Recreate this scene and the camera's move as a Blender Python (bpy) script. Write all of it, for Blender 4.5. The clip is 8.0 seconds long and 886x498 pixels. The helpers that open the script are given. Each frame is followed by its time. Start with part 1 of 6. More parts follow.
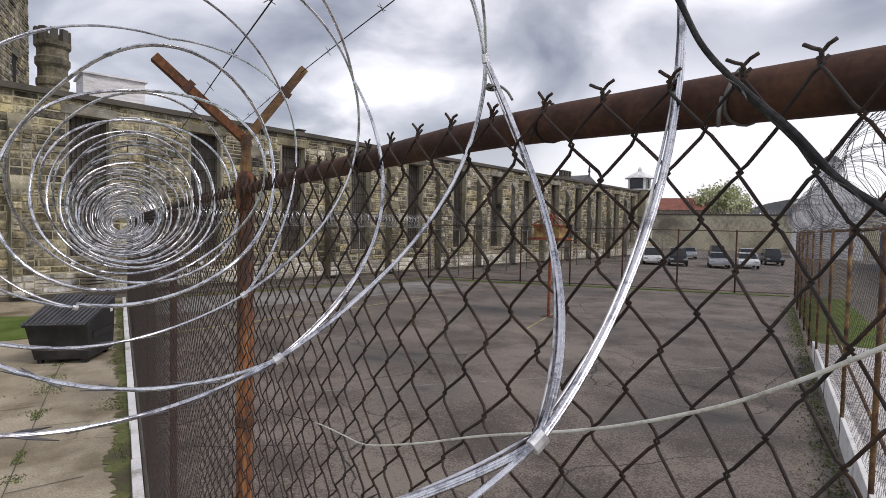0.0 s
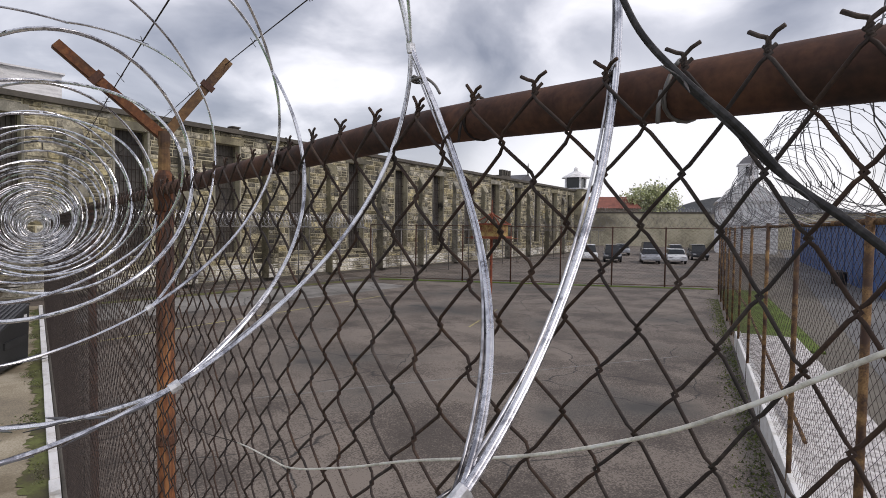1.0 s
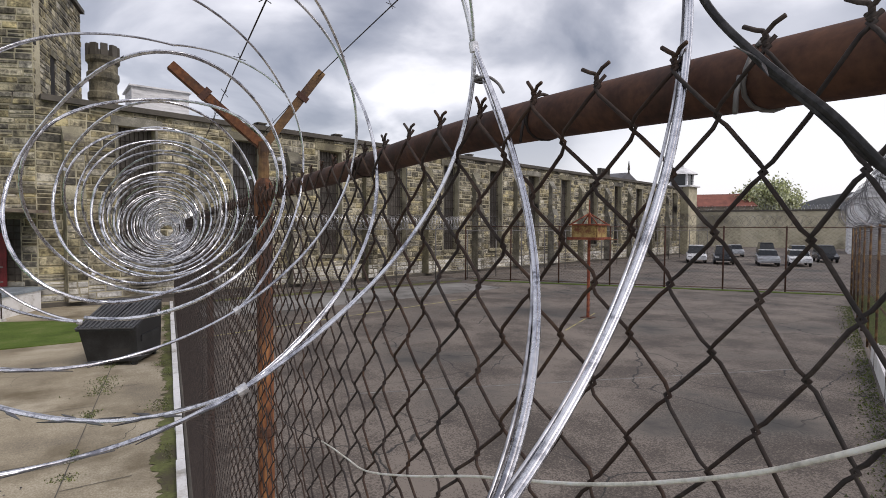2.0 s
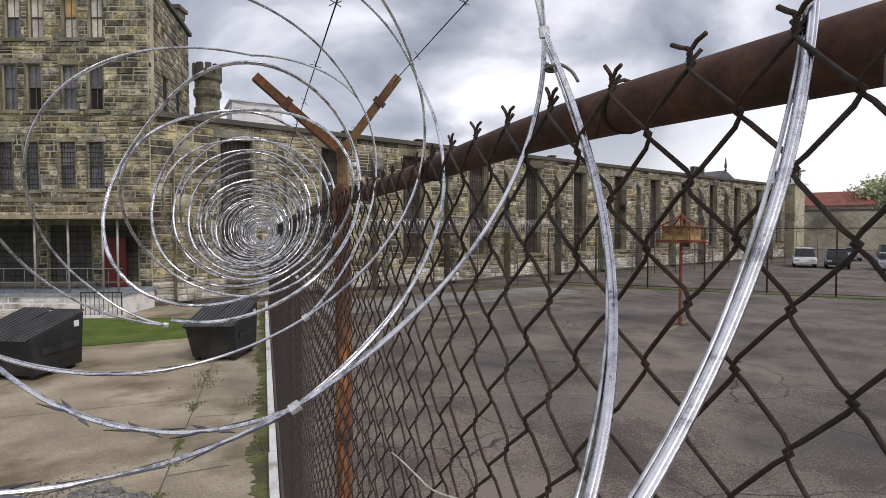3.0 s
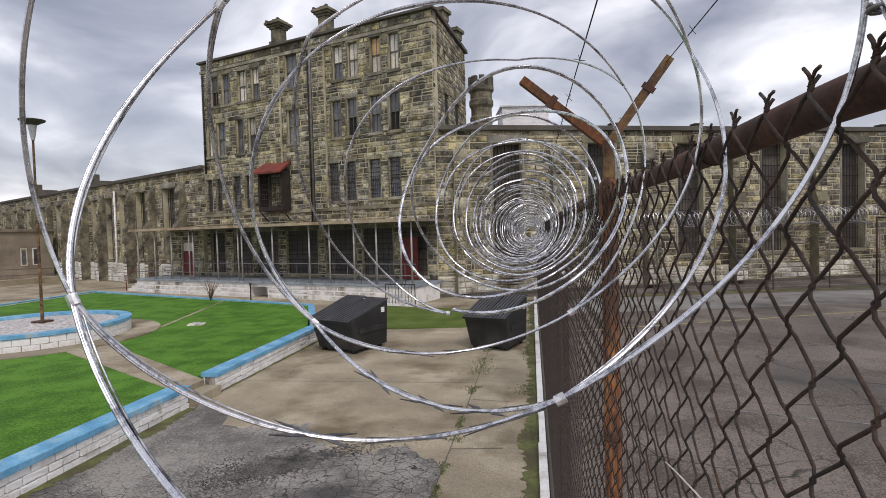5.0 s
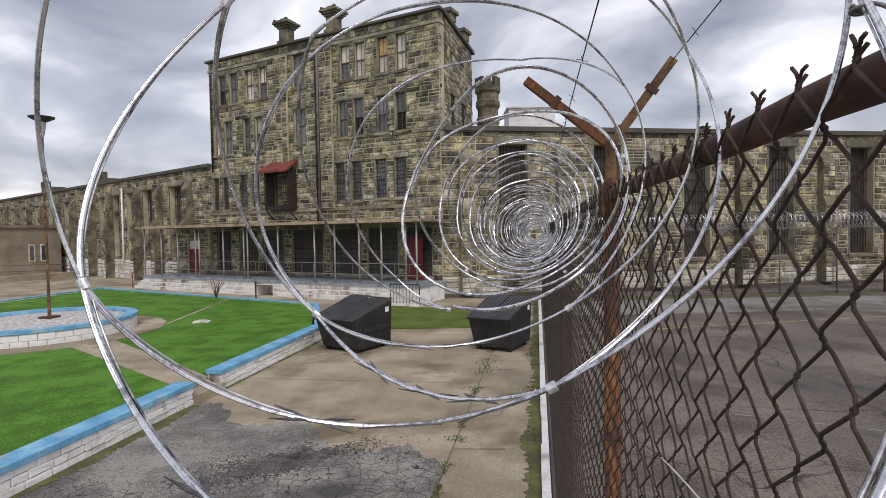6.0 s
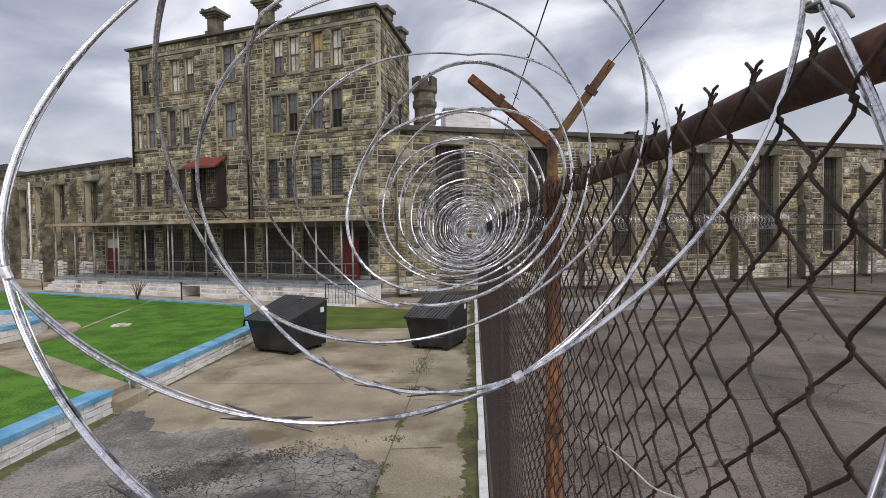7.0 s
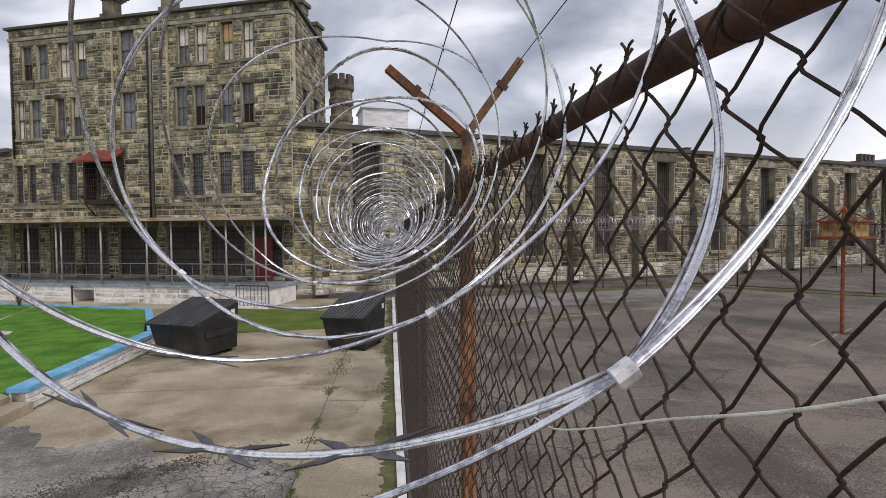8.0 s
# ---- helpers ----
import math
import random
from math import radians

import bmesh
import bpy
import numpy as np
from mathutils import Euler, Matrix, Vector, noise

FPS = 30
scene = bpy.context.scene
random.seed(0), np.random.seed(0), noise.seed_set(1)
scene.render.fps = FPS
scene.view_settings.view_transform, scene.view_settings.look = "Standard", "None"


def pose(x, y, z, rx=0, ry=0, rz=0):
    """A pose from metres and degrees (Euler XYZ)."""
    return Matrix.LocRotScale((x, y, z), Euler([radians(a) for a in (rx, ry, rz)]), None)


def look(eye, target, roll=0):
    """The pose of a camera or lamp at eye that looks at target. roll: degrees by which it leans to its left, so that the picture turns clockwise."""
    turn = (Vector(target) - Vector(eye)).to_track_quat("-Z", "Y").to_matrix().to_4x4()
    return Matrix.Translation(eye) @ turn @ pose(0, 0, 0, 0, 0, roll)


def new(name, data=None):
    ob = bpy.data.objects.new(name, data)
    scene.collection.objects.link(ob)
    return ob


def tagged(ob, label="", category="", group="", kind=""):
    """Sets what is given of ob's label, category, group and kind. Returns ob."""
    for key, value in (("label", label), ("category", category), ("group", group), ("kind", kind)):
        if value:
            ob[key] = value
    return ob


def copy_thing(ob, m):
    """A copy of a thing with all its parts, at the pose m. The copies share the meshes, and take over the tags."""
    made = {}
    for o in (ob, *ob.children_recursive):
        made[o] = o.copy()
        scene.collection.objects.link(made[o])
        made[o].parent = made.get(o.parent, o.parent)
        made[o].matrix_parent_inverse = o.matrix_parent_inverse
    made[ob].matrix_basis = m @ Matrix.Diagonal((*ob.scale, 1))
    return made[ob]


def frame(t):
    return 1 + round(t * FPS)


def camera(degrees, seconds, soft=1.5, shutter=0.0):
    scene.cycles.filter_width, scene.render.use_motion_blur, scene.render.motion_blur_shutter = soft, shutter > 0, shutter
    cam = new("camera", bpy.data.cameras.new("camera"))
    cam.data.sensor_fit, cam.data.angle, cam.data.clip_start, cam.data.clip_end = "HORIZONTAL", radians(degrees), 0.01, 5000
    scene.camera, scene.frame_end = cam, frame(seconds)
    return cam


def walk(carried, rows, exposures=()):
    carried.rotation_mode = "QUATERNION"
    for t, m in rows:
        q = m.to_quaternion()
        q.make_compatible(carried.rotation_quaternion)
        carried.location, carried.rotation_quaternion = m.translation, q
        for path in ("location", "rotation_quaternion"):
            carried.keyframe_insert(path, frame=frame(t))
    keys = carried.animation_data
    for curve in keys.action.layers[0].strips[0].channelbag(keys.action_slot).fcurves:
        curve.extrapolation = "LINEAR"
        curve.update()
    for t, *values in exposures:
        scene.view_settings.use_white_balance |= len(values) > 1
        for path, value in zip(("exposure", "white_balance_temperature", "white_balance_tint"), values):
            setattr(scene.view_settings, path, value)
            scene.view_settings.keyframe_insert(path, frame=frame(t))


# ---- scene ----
cam = camera(78.5, 8.0, soft=0.9)
ROWS = [
    (0.0, -0.342, -0.1577, 3.4188, 87.618, -1.211, -30.8659),
    (0.5, -0.3291, -0.1297, 3.4207, 87.518, -1.1051, -37.8502),
    (1.0, -0.3036, -0.127, 3.4244, 87.6507, -0.7316, -36.9796),
    (1.5, -0.2891, -0.1272, 3.4263, 87.6676, -0.3862, -32.0594),
    (3.0, -0.2365, -0.0902, 3.4321, 88.0153, 0.1042, -18.3238),
    (3.5, -0.2478, -0.0523, 3.4269, 88.1401, 0.3132, -12.7436),
    (4.0, -0.232, -0.0497, 3.4253, 88.1954, 0.7116, -4.3859),
    (4.5, -0.2309, -0.0963, 3.4319, 88.1251, 1.1124, 3.1729),
    (5.0, -0.234, -0.0884, 3.4291, 88.0923, 1.5757, 9.2994),
    (6.5, -0.2217, -0.1055, 3.4176, 88.2253, 0.8602, 9.7937),
    (7.0, -0.2506, -0.0905, 3.4123, 88.0414, 0.6669, 3.1411),
    (7.5, -0.2635, -0.1165, 3.4004, 87.9326, 0.3067, -3.3205),
    (8.0, -0.2504, -0.1403, 3.3669, 88.0455, 0.4592, -5.5306),
]
walk(cam, [(t, pose(x, y, z, a, b, c)) for t, x, y, z, a, b, c in ROWS], exposures=[(0.0, 0.08, 6500, 15), (8.0, 0.08, 6500, 15)])

# ---------------------------------------------------------------- world and light
world = bpy.data.worlds.new("overcast_sky")
scene.world = world
world.use_nodes = True
wn, wl = world.node_tree.nodes, world.node_tree.links
wn.clear()


def wnode(kind, **props):
    n = wn.new(kind)
    for key, value in props.items():
        n.inputs[key].default_value = value
    return n


def wmath(op, a, b=None):
    n = wn.new("ShaderNodeMath")
    n.operation = op
    for i, v in enumerate((a, b)):
        if v is None:
            continue
        if isinstance(v, (int, float)):
            n.inputs[i].default_value = v
        else:
            wl.new(v, n.inputs[i])
    return n.outputs[0]


sky = wn.new("ShaderNodeTexSky")
sky.sky_type, sky.sun_disc = "NISHITA", False
sky.sun_elevation, sky.sun_rotation = radians(48), radians(150)
sky.air_density, sky.dust_density = 1.0, 3.0
coord = wn.new("ShaderNodeTexCoord")
split = wn.new("ShaderNodeSeparateXYZ")
wl.new(coord.outputs["Generated"], split.inputs[0])
up = wmath("ADD", wmath("MAXIMUM", split.outputs[2], 0.0), 0.34)
flat = wn.new("ShaderNodeCombineXYZ")
wl.new(wmath("DIVIDE", split.outputs[0], up), flat.inputs[0])
wl.new(wmath("DIVIDE", split.outputs[1], up), flat.inputs[1])
big = wnode("ShaderNodeTexNoise", Scale=2.1, Detail=7.0, Roughness=0.48, Distortion=0.4)
wl.new(flat.outputs[0], big.inputs["Vector"])
cloud = wn.new("ShaderNodeValToRGB")
cloud.color_ramp.elements[0].position, cloud.color_ramp.elements[0].color = 0.37, (0.23, 0.245, 0.285, 1)
cloud.color_ramp.elements[1].position, cloud.color_ramp.elements[1].color = 0.64, (0.97, 0.975, 0.985, 1)
mid = cloud.color_ramp.elements.new(0.5)
mid.color = (0.47, 0.485, 0.52, 1)
wl.new(big.outputs[0], cloud.inputs[0])
# the cloud layer brightens towards the horizon
low = wn.new("ShaderNodeMapRange")
low.inputs[1].default_value, low.inputs[2].default_value = 0.22, 0.9
low.inputs[3].default_value, low.inputs[4].default_value = 1.0, 0.0
wl.new(split.outputs[2], low.inputs[0])
# and more so to the north-east, where the cover is thin
ne = wmath("ADD", wmath("MULTIPLY", split.outputs[0], 0.85), wmath("MULTIPLY", split.outputs[1], 0.53))
thin = wn.new("ShaderNodeMapRange")
thin.inputs[1].default_value, thin.inputs[2].default_value = 0.935, 0.99
thin.inputs[3].default_value, thin.inputs[4].default_value = 0.0, 1.0
wl.new(ne, thin.inputs[0])
rim = wn.new("ShaderNodeMapRange")
rim.inputs[1].default_value, rim.inputs[2].default_value = 0.06, 0.3
rim.inputs[3].default_value, rim.inputs[4].default_value = 0.55, 0.0
wl.new(split.outputs[2], rim.inputs[0])
east = wn.new("ShaderNodeMapRange")
east.inputs[1].default_value, east.inputs[2].default_value = 0.3, 0.65
east.inputs[3].default_value, east.inputs[4].default_value = 0.4, 1.0
wl.new(split.outputs[0], east.inputs[0])
veil = wmath("MINIMUM", wmath("ADD", wmath("MULTIPLY", low.outputs[0], thin.outputs[0]), wmath("MULTIPLY", rim.outputs[0], east.outputs[0])), 1.0)
haze = wn.new("ShaderNodeMixRGB")
haze.inputs[2].default_value = (0.93, 0.94, 0.955, 1)
wl.new(veil, haze.inputs[0])
wl.new(cloud.outputs[0], haze.inputs[1])
both = wn.new("ShaderNodeMixRGB")
both.blend_type = "ADD"
both.inputs[0].default_value = 0.04
wl.new(haze.outputs[0], both.inputs[1])
wl.new(sky.outputs[0], both.inputs[2])
back = wnode("ShaderNodeBackground", Strength=0.9)
wl.new(both.outputs[0], back.inputs[0])
wout = wn.new("ShaderNodeOutputWorld")
wl.new(back.outputs[0], wout.inputs[0])

sun = new("sun", bpy.data.lights.new("sun", "SUN"))
sun.data.energy, sun.data.angle, sun.data.color = 1.1, radians(14), (1.0, 0.96, 0.9)
sun.matrix_world = look((9, -18, 24), (0, 0, 0))

# ---------------------------------------------------------------- materials


def mat(name, base, rough=0.8, metal=0.0, dark=None, light=None, scale=6.0, fine=60.0, amount=0.5, bump=0.2, dist=0.01,
        rnd="", spread=0.0, stain=None, stain_at=0.6, stain_scale=1.5, spec=0.5, stretch=None, fine_weight=0.45):
    """A node material: a base colour that varies at two scales, stains with a shape of their own, relief, and a spread between pieces."""
    m = bpy.data.materials.new(name)
    m.use_nodes = True
    nt = m.node_tree
    n, l = nt.nodes, nt.links
    bs = n["Principled BSDF"]
    tc = n.new("ShaderNodeTexCoord")
    vec = tc.outputs["Object"]
    if stretch:
        mp = n.new("ShaderNodeMapping")
        mp.inputs["Scale"].default_value = stretch
        l.new(vec, mp.inputs[0])
        vec = mp.outputs[0]

    def nz(s, detail=5.0):
        t = n.new("ShaderNodeTexNoise")
        t.inputs["Scale"].default_value, t.inputs["Detail"].default_value = s, detail
        t.inputs["Roughness"].default_value = 0.6
        l.new(vec, t.inputs["Vector"])
        return t.outputs[0]

    dark = dark or tuple(c * 0.55 for c in base)
    light = light or tuple(min(1, c * 1.35) for c in base)
    a, b = nz(scale), nz(fine, 3.0)
    add = n.new("ShaderNodeMath")
    add.operation = "MULTIPLY_ADD"
    l.new(b, add.inputs[0])
    add.inputs[1].default_value = fine_weight
    l.new(a, add.inputs[2])
    rp = n.new("ShaderNodeValToRGB")
    e = rp.color_ramp.elements
    c0 = 0.5 + fine_weight / 2
    e[0].position, e[0].color = max(0, c0 - 0.1 - 0.2 * (1.2 - amount)), (*dark, 1)
    e[1].position, e[1].color = min(1, c0 + 0.1 + 0.2 * (1.2 - amount)), (*light, 1)
    em = e.new(c0)
    em.color = (*base, 1)
    l.new(add.outputs[0], rp.inputs[0])
    col = rp.outputs[0]
    if stain:
        sn = nz(stain_scale, 8.0)
        sr = n.new("ShaderNodeMapRange")
        sr.inputs[1].default_value, sr.inputs[2].default_value = stain_at - 0.06, stain_at + 0.08
        l.new(sn, sr.inputs[0])
        mx = n.new("ShaderNodeMixRGB")
        mx.inputs[2].default_value = (*stain, 1)
        l.new(sr.outputs[0], mx.inputs[0])
        l.new(col, mx.inputs[1])
        col = mx.outputs[0]
    if rnd:
        if rnd == "island":
            src = n.new("ShaderNodeNewGeometry").outputs["Random Per Island"]
        else:
            src = n.new("ShaderNodeObjectInfo").outputs["Random"]
        hs = n.new("ShaderNodeHueSaturation")
        vr = n.new("ShaderNodeMapRange")
        vr.inputs[3].default_value, vr.inputs[4].default_value = 1 - spread, 1 + spread
        l.new(src, vr.inputs[0])
        l.new(vr.outputs[0], hs.inputs["Value"])
        wob = n.new("ShaderNodeMath")
        wob.operation = "FRACT"
        w2 = n.new("ShaderNodeMath")
        w2.operation = "MULTIPLY"
        w2.inputs[1].default_value = 17.31
        l.new(src, w2.inputs[0])
        l.new(w2.outputs[0], wob.inputs[0])
        sr2 = n.new("ShaderNodeMapRange")
        sr2.inputs[3].default_value, sr2.inputs[4].default_value = 0.55, 1.25
        l.new(wob.outputs[0], sr2.inputs[0])
        l.new(sr2.outputs[0], hs.inputs["Saturation"])
        l.new(col, hs.inputs["Color"])
        col = hs.outputs[0]
    l.new(col, bs.inputs["Base Color"])
    bs.inputs["Metallic"].default_value = metal
    bs.inputs["Specular IOR Level"].default_value = spec
    rr = n.new("ShaderNodeMapRange")
    rr.inputs[3].default_value, rr.inputs[4].default_value = max(0.03, rough - 0.12), min(1, rough + 0.12)
    l.new(a, rr.inputs[0])
    l.new(rr.outputs[0], bs.inputs["Roughness"])
    if bump:
        bp = n.new("ShaderNodeBump")
        bp.inputs["Strength"].default_value, bp.inputs["Distance"].default_value = bump, dist
        l.new(add.outputs[0], bp.inputs["Height"])
        l.new(bp.outputs[0], bs.inputs["Normal"])
    return m


def cracked(m, scale, width=0.012, colour=(0.03, 0.028, 0.026), warp=0.35, where=0.5, where_scale=0.18):
    """Adds a net of cracks, with a shape of its own, to a ground material."""
    n, l = m.node_tree.nodes, m.node_tree.links
    bs = n["Principled BSDF"]
    old = bs.inputs["Base Color"].links[0].from_socket
    tc = n.new("ShaderNodeTexCoord")
    ns = n.new("ShaderNodeTexNoise")
    ns.inputs["Scale"].default_value, ns.inputs["Detail"].default_value = 1.7, 4
    l.new(tc.outputs["Object"], ns.inputs["Vector"])
    mv = n.new("ShaderNodeMixRGB")
    mv.blend_type = "ADD"
    mv.inputs[0].default_value = warp
    l.new(tc.outputs["Object"], mv.inputs[1])
    l.new(ns.outputs[1], mv.inputs[2])
    vo = n.new("ShaderNodeTexVoronoi")
    vo.feature = "DISTANCE_TO_EDGE"
    vo.inputs["Scale"].default_value = scale
    l.new(mv.outputs[0], vo.inputs["Vector"])
    mr = n.new("ShaderNodeMapRange")
    mr.inputs[1].default_value, mr.inputs[2].default_value = width * 0.3, width
    mr.inputs[3].default_value, mr.inputs[4].default_value = 1, 0
    l.new(vo.outputs["Distance"], mr.inputs[0])
    wn_ = n.new("ShaderNodeTexNoise")
    wn_.inputs["Scale"].default_value = where_scale
    l.new(tc.outputs["Object"], wn_.inputs["Vector"])
    wm = n.new("ShaderNodeMapRange")
    wm.inputs[1].default_value, wm.inputs[2].default_value = where - 0.05, where + 0.05
    l.new(wn_.outputs[0], wm.inputs[0])
    mu = n.new("ShaderNodeMath")
    mu.operation = "MULTIPLY"
    l.new(mr.outputs[0], mu.inputs[0])
    l.new(wm.outputs[0], mu.inputs[1])
    mx = n.new("ShaderNodeMixRGB")
    mx.inputs[2].default_value = (*colour, 1)
    l.new(mu.outputs[0], mx.inputs[0])
    l.new(old, mx.inputs[1])
    l.new(mx.outputs[0], bs.inputs["Base Color"])
    return m


M = {}
M["rust"] = mat("rusted_steel_dark", (0.086, 0.04, 0.027), 0.75, 0.25, dark=(0.03, 0.018, 0.014), light=(0.17, 0.08, 0.046), scale=14, fine=160, bump=0.35, dist=0.001)
M["mesh"] = mat("rusted_mesh_wire", (0.052, 0.034, 0.027), 0.8, 0.25, dark=(0.022, 0.017, 0.015), light=(0.11, 0.072, 0.05), scale=25, fine=260, bump=0.3, dist=0.0006, rnd="object", spread=0.15)
M["orange"] = mat("orange_rust", (0.2, 0.075, 0.028), 0.85, 0.1, dark=(0.06, 0.028, 0.018), light=(0.34, 0.165, 0.065), scale=9, fine=120, amount=0.9, bump=0.4, dist=0.0015, stain=(0.05, 0.028, 0.02), stain_at=0.52, stain_scale=9)
M["redrust"] = mat("red_rust_paint", (0.24, 0.06, 0.03), 0.8, 0.1, dark=(0.1, 0.03, 0.02), light=(0.36, 0.13, 0.06), scale=6, fine=60, amount=0.9, bump=0.3, dist=0.002)
M["ochre"] = mat("ochre_rust", (0.2, 0.115, 0.05), 0.85, 0.1, dark=(0.07, 0.04, 0.025), light=(0.34, 0.21, 0.09), scale=7, fine=80, amount=0.9, bump=0.3, dist=0.0015, stain=(0.07, 0.04, 0.028), stain_at=0.5, stain_scale=4)
# the strong light and dark mottling of both zinc colours imitates glints along the tape
M["galv"] = mat("galvanised_tape_glints", (0.82, 0.82, 0.85), 0.26, 1.0, dark=(0.33, 0.33, 0.36), light=(0.96, 0.96, 0.98), scale=38, fine=300, amount=0.9, bump=0.25, dist=0.0004)
M["fargalv"] = mat("grey_galvanised_glints", (0.6, 0.595, 0.61), 0.34, 1.0, dark=(0.12, 0.115, 0.12), light=(0.92, 0.92, 0.94), scale=22, fine=90, amount=1.0, bump=0.2, dist=0.001)
M["blade"] = mat("weathered_zinc", (0.15, 0.145, 0.15), 0.42, 0.85, dark=(0.06, 0.056, 0.06), light=(0.34, 0.335, 0.35), scale=20, fine=200, bump=0.2, dist=0.0005)
M["darktape"] = mat("blackened_tape", (0.022, 0.02, 0.02), 0.55, 0.2, dark=(0.01, 0.009, 0.009), light=(0.08, 0.075, 0.075), scale=40, fine=300, bump=0.2, dist=0.0004)
M["clip"] = mat("bright_clip", (0.82, 0.82, 0.83), 0.35, 0.7, scale=60, fine=300, bump=0.1, dist=0.0004)
M["tie"] = mat("pale_tie_wire", (0.86, 0.83, 0.73), 0.5, 0.0, dark=(0.45, 0.42, 0.36), light=(0.95, 0.94, 0.9), scale=40, fine=300, bump=0.2, dist=0.0005)
M["stone"] = mat("sandstone_blocks", (0.235, 0.208, 0.137), 0.9, 0, dark=(0.075, 0.066, 0.046), light=(0.5, 0.445, 0.285), scale=1.6, fine=9, fine_weight=0.6, amount=0.95, bump=0.6, dist=0.02, rnd="island", spread=0.62, stain=(0.05, 0.045, 0.036), stain_at=0.59, stain_scale=0.5)
M["stone_p"] = mat("sandstone_single", (0.235, 0.208, 0.137), 0.9, 0, dark=(0.075, 0.066, 0.046), light=(0.5, 0.445, 0.285), scale=1.6, fine=9, fine_weight=0.6, amount=0.95, bump=0.6, dist=0.02, rnd="object", spread=0.62, stain=(0.05, 0.045, 0.036), stain_at=0.59, stain_scale=0.5)
M["mortar"] = mat("old_mortar", (0.5, 0.455, 0.32), 0.95, 0, scale=0.8, fine=20, bump=0.4, dist=0.01, stain=(0.05, 0.045, 0.04), stain_at=0.58, stain_scale=0.4)
M["trim"] = mat("dressed_stone", (0.215, 0.198, 0.137), 0.9, 0, rnd="object", spread=0.45, dark=(0.13, 0.118, 0.083), light=(0.45, 0.41, 0.3), scale=1.1, fine=18, bump=0.3, dist=0.01, stain=(0.07, 0.06, 0.05), stain_at=0.6, stain_scale=0.8)
M["darkstone"] = mat("sooty_stone", (0.15, 0.135, 0.095), 0.9, 0, dark=(0.06, 0.055, 0.042), light=(0.28, 0.25, 0.17), scale=1.6, fine=14, amount=0.9, bump=0.4, dist=0.01)
M["cope"] = mat("dark_coping", (0.1, 0.09, 0.075), 0.9, 0, scale=1.0, fine=15, bump=0.4, dist=0.01)
M["whitestone"] = mat("whitewashed_stone", (0.76, 0.745, 0.7), 0.9, 0, dark=(0.45, 0.42, 0.35), light=(0.8, 0.79, 0.75), scale=1.2, fine=18, bump=0.5, dist=0.015, rnd="island", spread=0.14, stain=(0.22, 0.185, 0.13), stain_at=0.585, stain_scale=0.8)
M["wornwhite"] = mat("worn_whitewash_stone", (0.58, 0.555, 0.48), 0.9, 0, dark=(0.2, 0.185, 0.14), light=(0.74, 0.72, 0.66), scale=1.1, fine=14, amount=1.0, bump=0.5, dist=0.015, rnd="island", spread=0.3, stain=(0.1, 0.085, 0.06), stain_at=0.565, stain_scale=0.45)
# near-black colour painted in for the shade inside openings
M["dark"] = mat("painted_interior_shade", (0.018, 0.016, 0.015), 0.9, 0, scale=1, fine=8, bump=0)
# the pale blue-grey base carries part of the sky's reflection in the panes
M["glass"] = mat("grimy_sky_tinted_glass", (0.15, 0.155, 0.175), 0.2, 0, dark=(0.06, 0.062, 0.07), light=(0.26, 0.265, 0.28), scale=0.9, fine=6, bump=0.1, dist=0.004, rnd="object", spread=0.5)
M["cellpane"] = mat("dusty_cell_glass", (0.085, 0.076, 0.065), 0.6, 0, dark=(0.04, 0.036, 0.032), light=(0.15, 0.135, 0.115), scale=0.7, fine=6, bump=0.2, dist=0.006, rnd="object", spread=0.35)
M["blind"] = mat("pale_window_board", (0.66, 0.62, 0.53), 0.8, 0, scale=1.2, fine=10, bump=0.1, rnd="object", spread=0.3)
M["tan"] = mat("orange_window_board", (0.55, 0.36, 0.17), 0.8, 0, scale=1.2, fine=10, bump=0.1)
M["frame"] = mat("weathered_window_frame", (0.13, 0.115, 0.095), 0.8, 0, scale=3, fine=30, bump=0.2, dist=0.003)
M["bars"] = mat("iron_bars", (0.045, 0.035, 0.03), 0.8, 0.3, scale=5, fine=50, bump=0.2, dist=0.002)
M["asphalt"] = cracked(mat("court_asphalt", (0.127, 0.105, 0.087), 0.85, 0, dark=(0.065, 0.053, 0.044), light=(0.215, 0.182, 0.152), scale=0.5, fine=38, fine_weight=0.9, amount=0.75, bump=0.5, dist=0.006, stain=(0.07, 0.066, 0.06), stain_at=0.58, stain_scale=0.25), 0.33, 0.006, where=0.44)
M["drive"] = cracked(mat("driveway_concrete", (0.36, 0.305, 0.21), 0.8, 0, dark=(0.2, 0.17, 0.125), light=(0.5, 0.44, 0.33), scale=0.45, fine=40, fine_weight=0.7, bump=0.35, dist=0.005, stain=(0.17, 0.135, 0.08), stain_at=0.55, stain_scale=0.42), 0.7, 0.005, where=0.55)
M["oldtar"] = cracked(mat("worn_tar", (0.215, 0.205, 0.185), 0.88, 0, dark=(0.12, 0.113, 0.103), light=(0.32, 0.305, 0.275), scale=0.9, fine=30, fine_weight=0.8, amount=0.9, bump=0.6, dist=0.012, stain=(0.075, 0.07, 0.066), stain_at=0.57, stain_scale=0.55), 5.5, 0.035, where=0.4)
M["ground"] = mat("bare_ground", (0.15, 0.135, 0.11), 0.95, 0, scale=0.06, fine=3, bump=0.3, dist=0.02)
M["grass"] = mat("mown_grass", (0.075, 0.19, 0.018), 0.9, 0, dark=(0.04, 0.11, 0.01), light=(0.11, 0.255, 0.032), scale=1.3, fine=24, fine_weight=0.9, amount=0.45, bump=0.7, dist=0.012, spec=0.2)
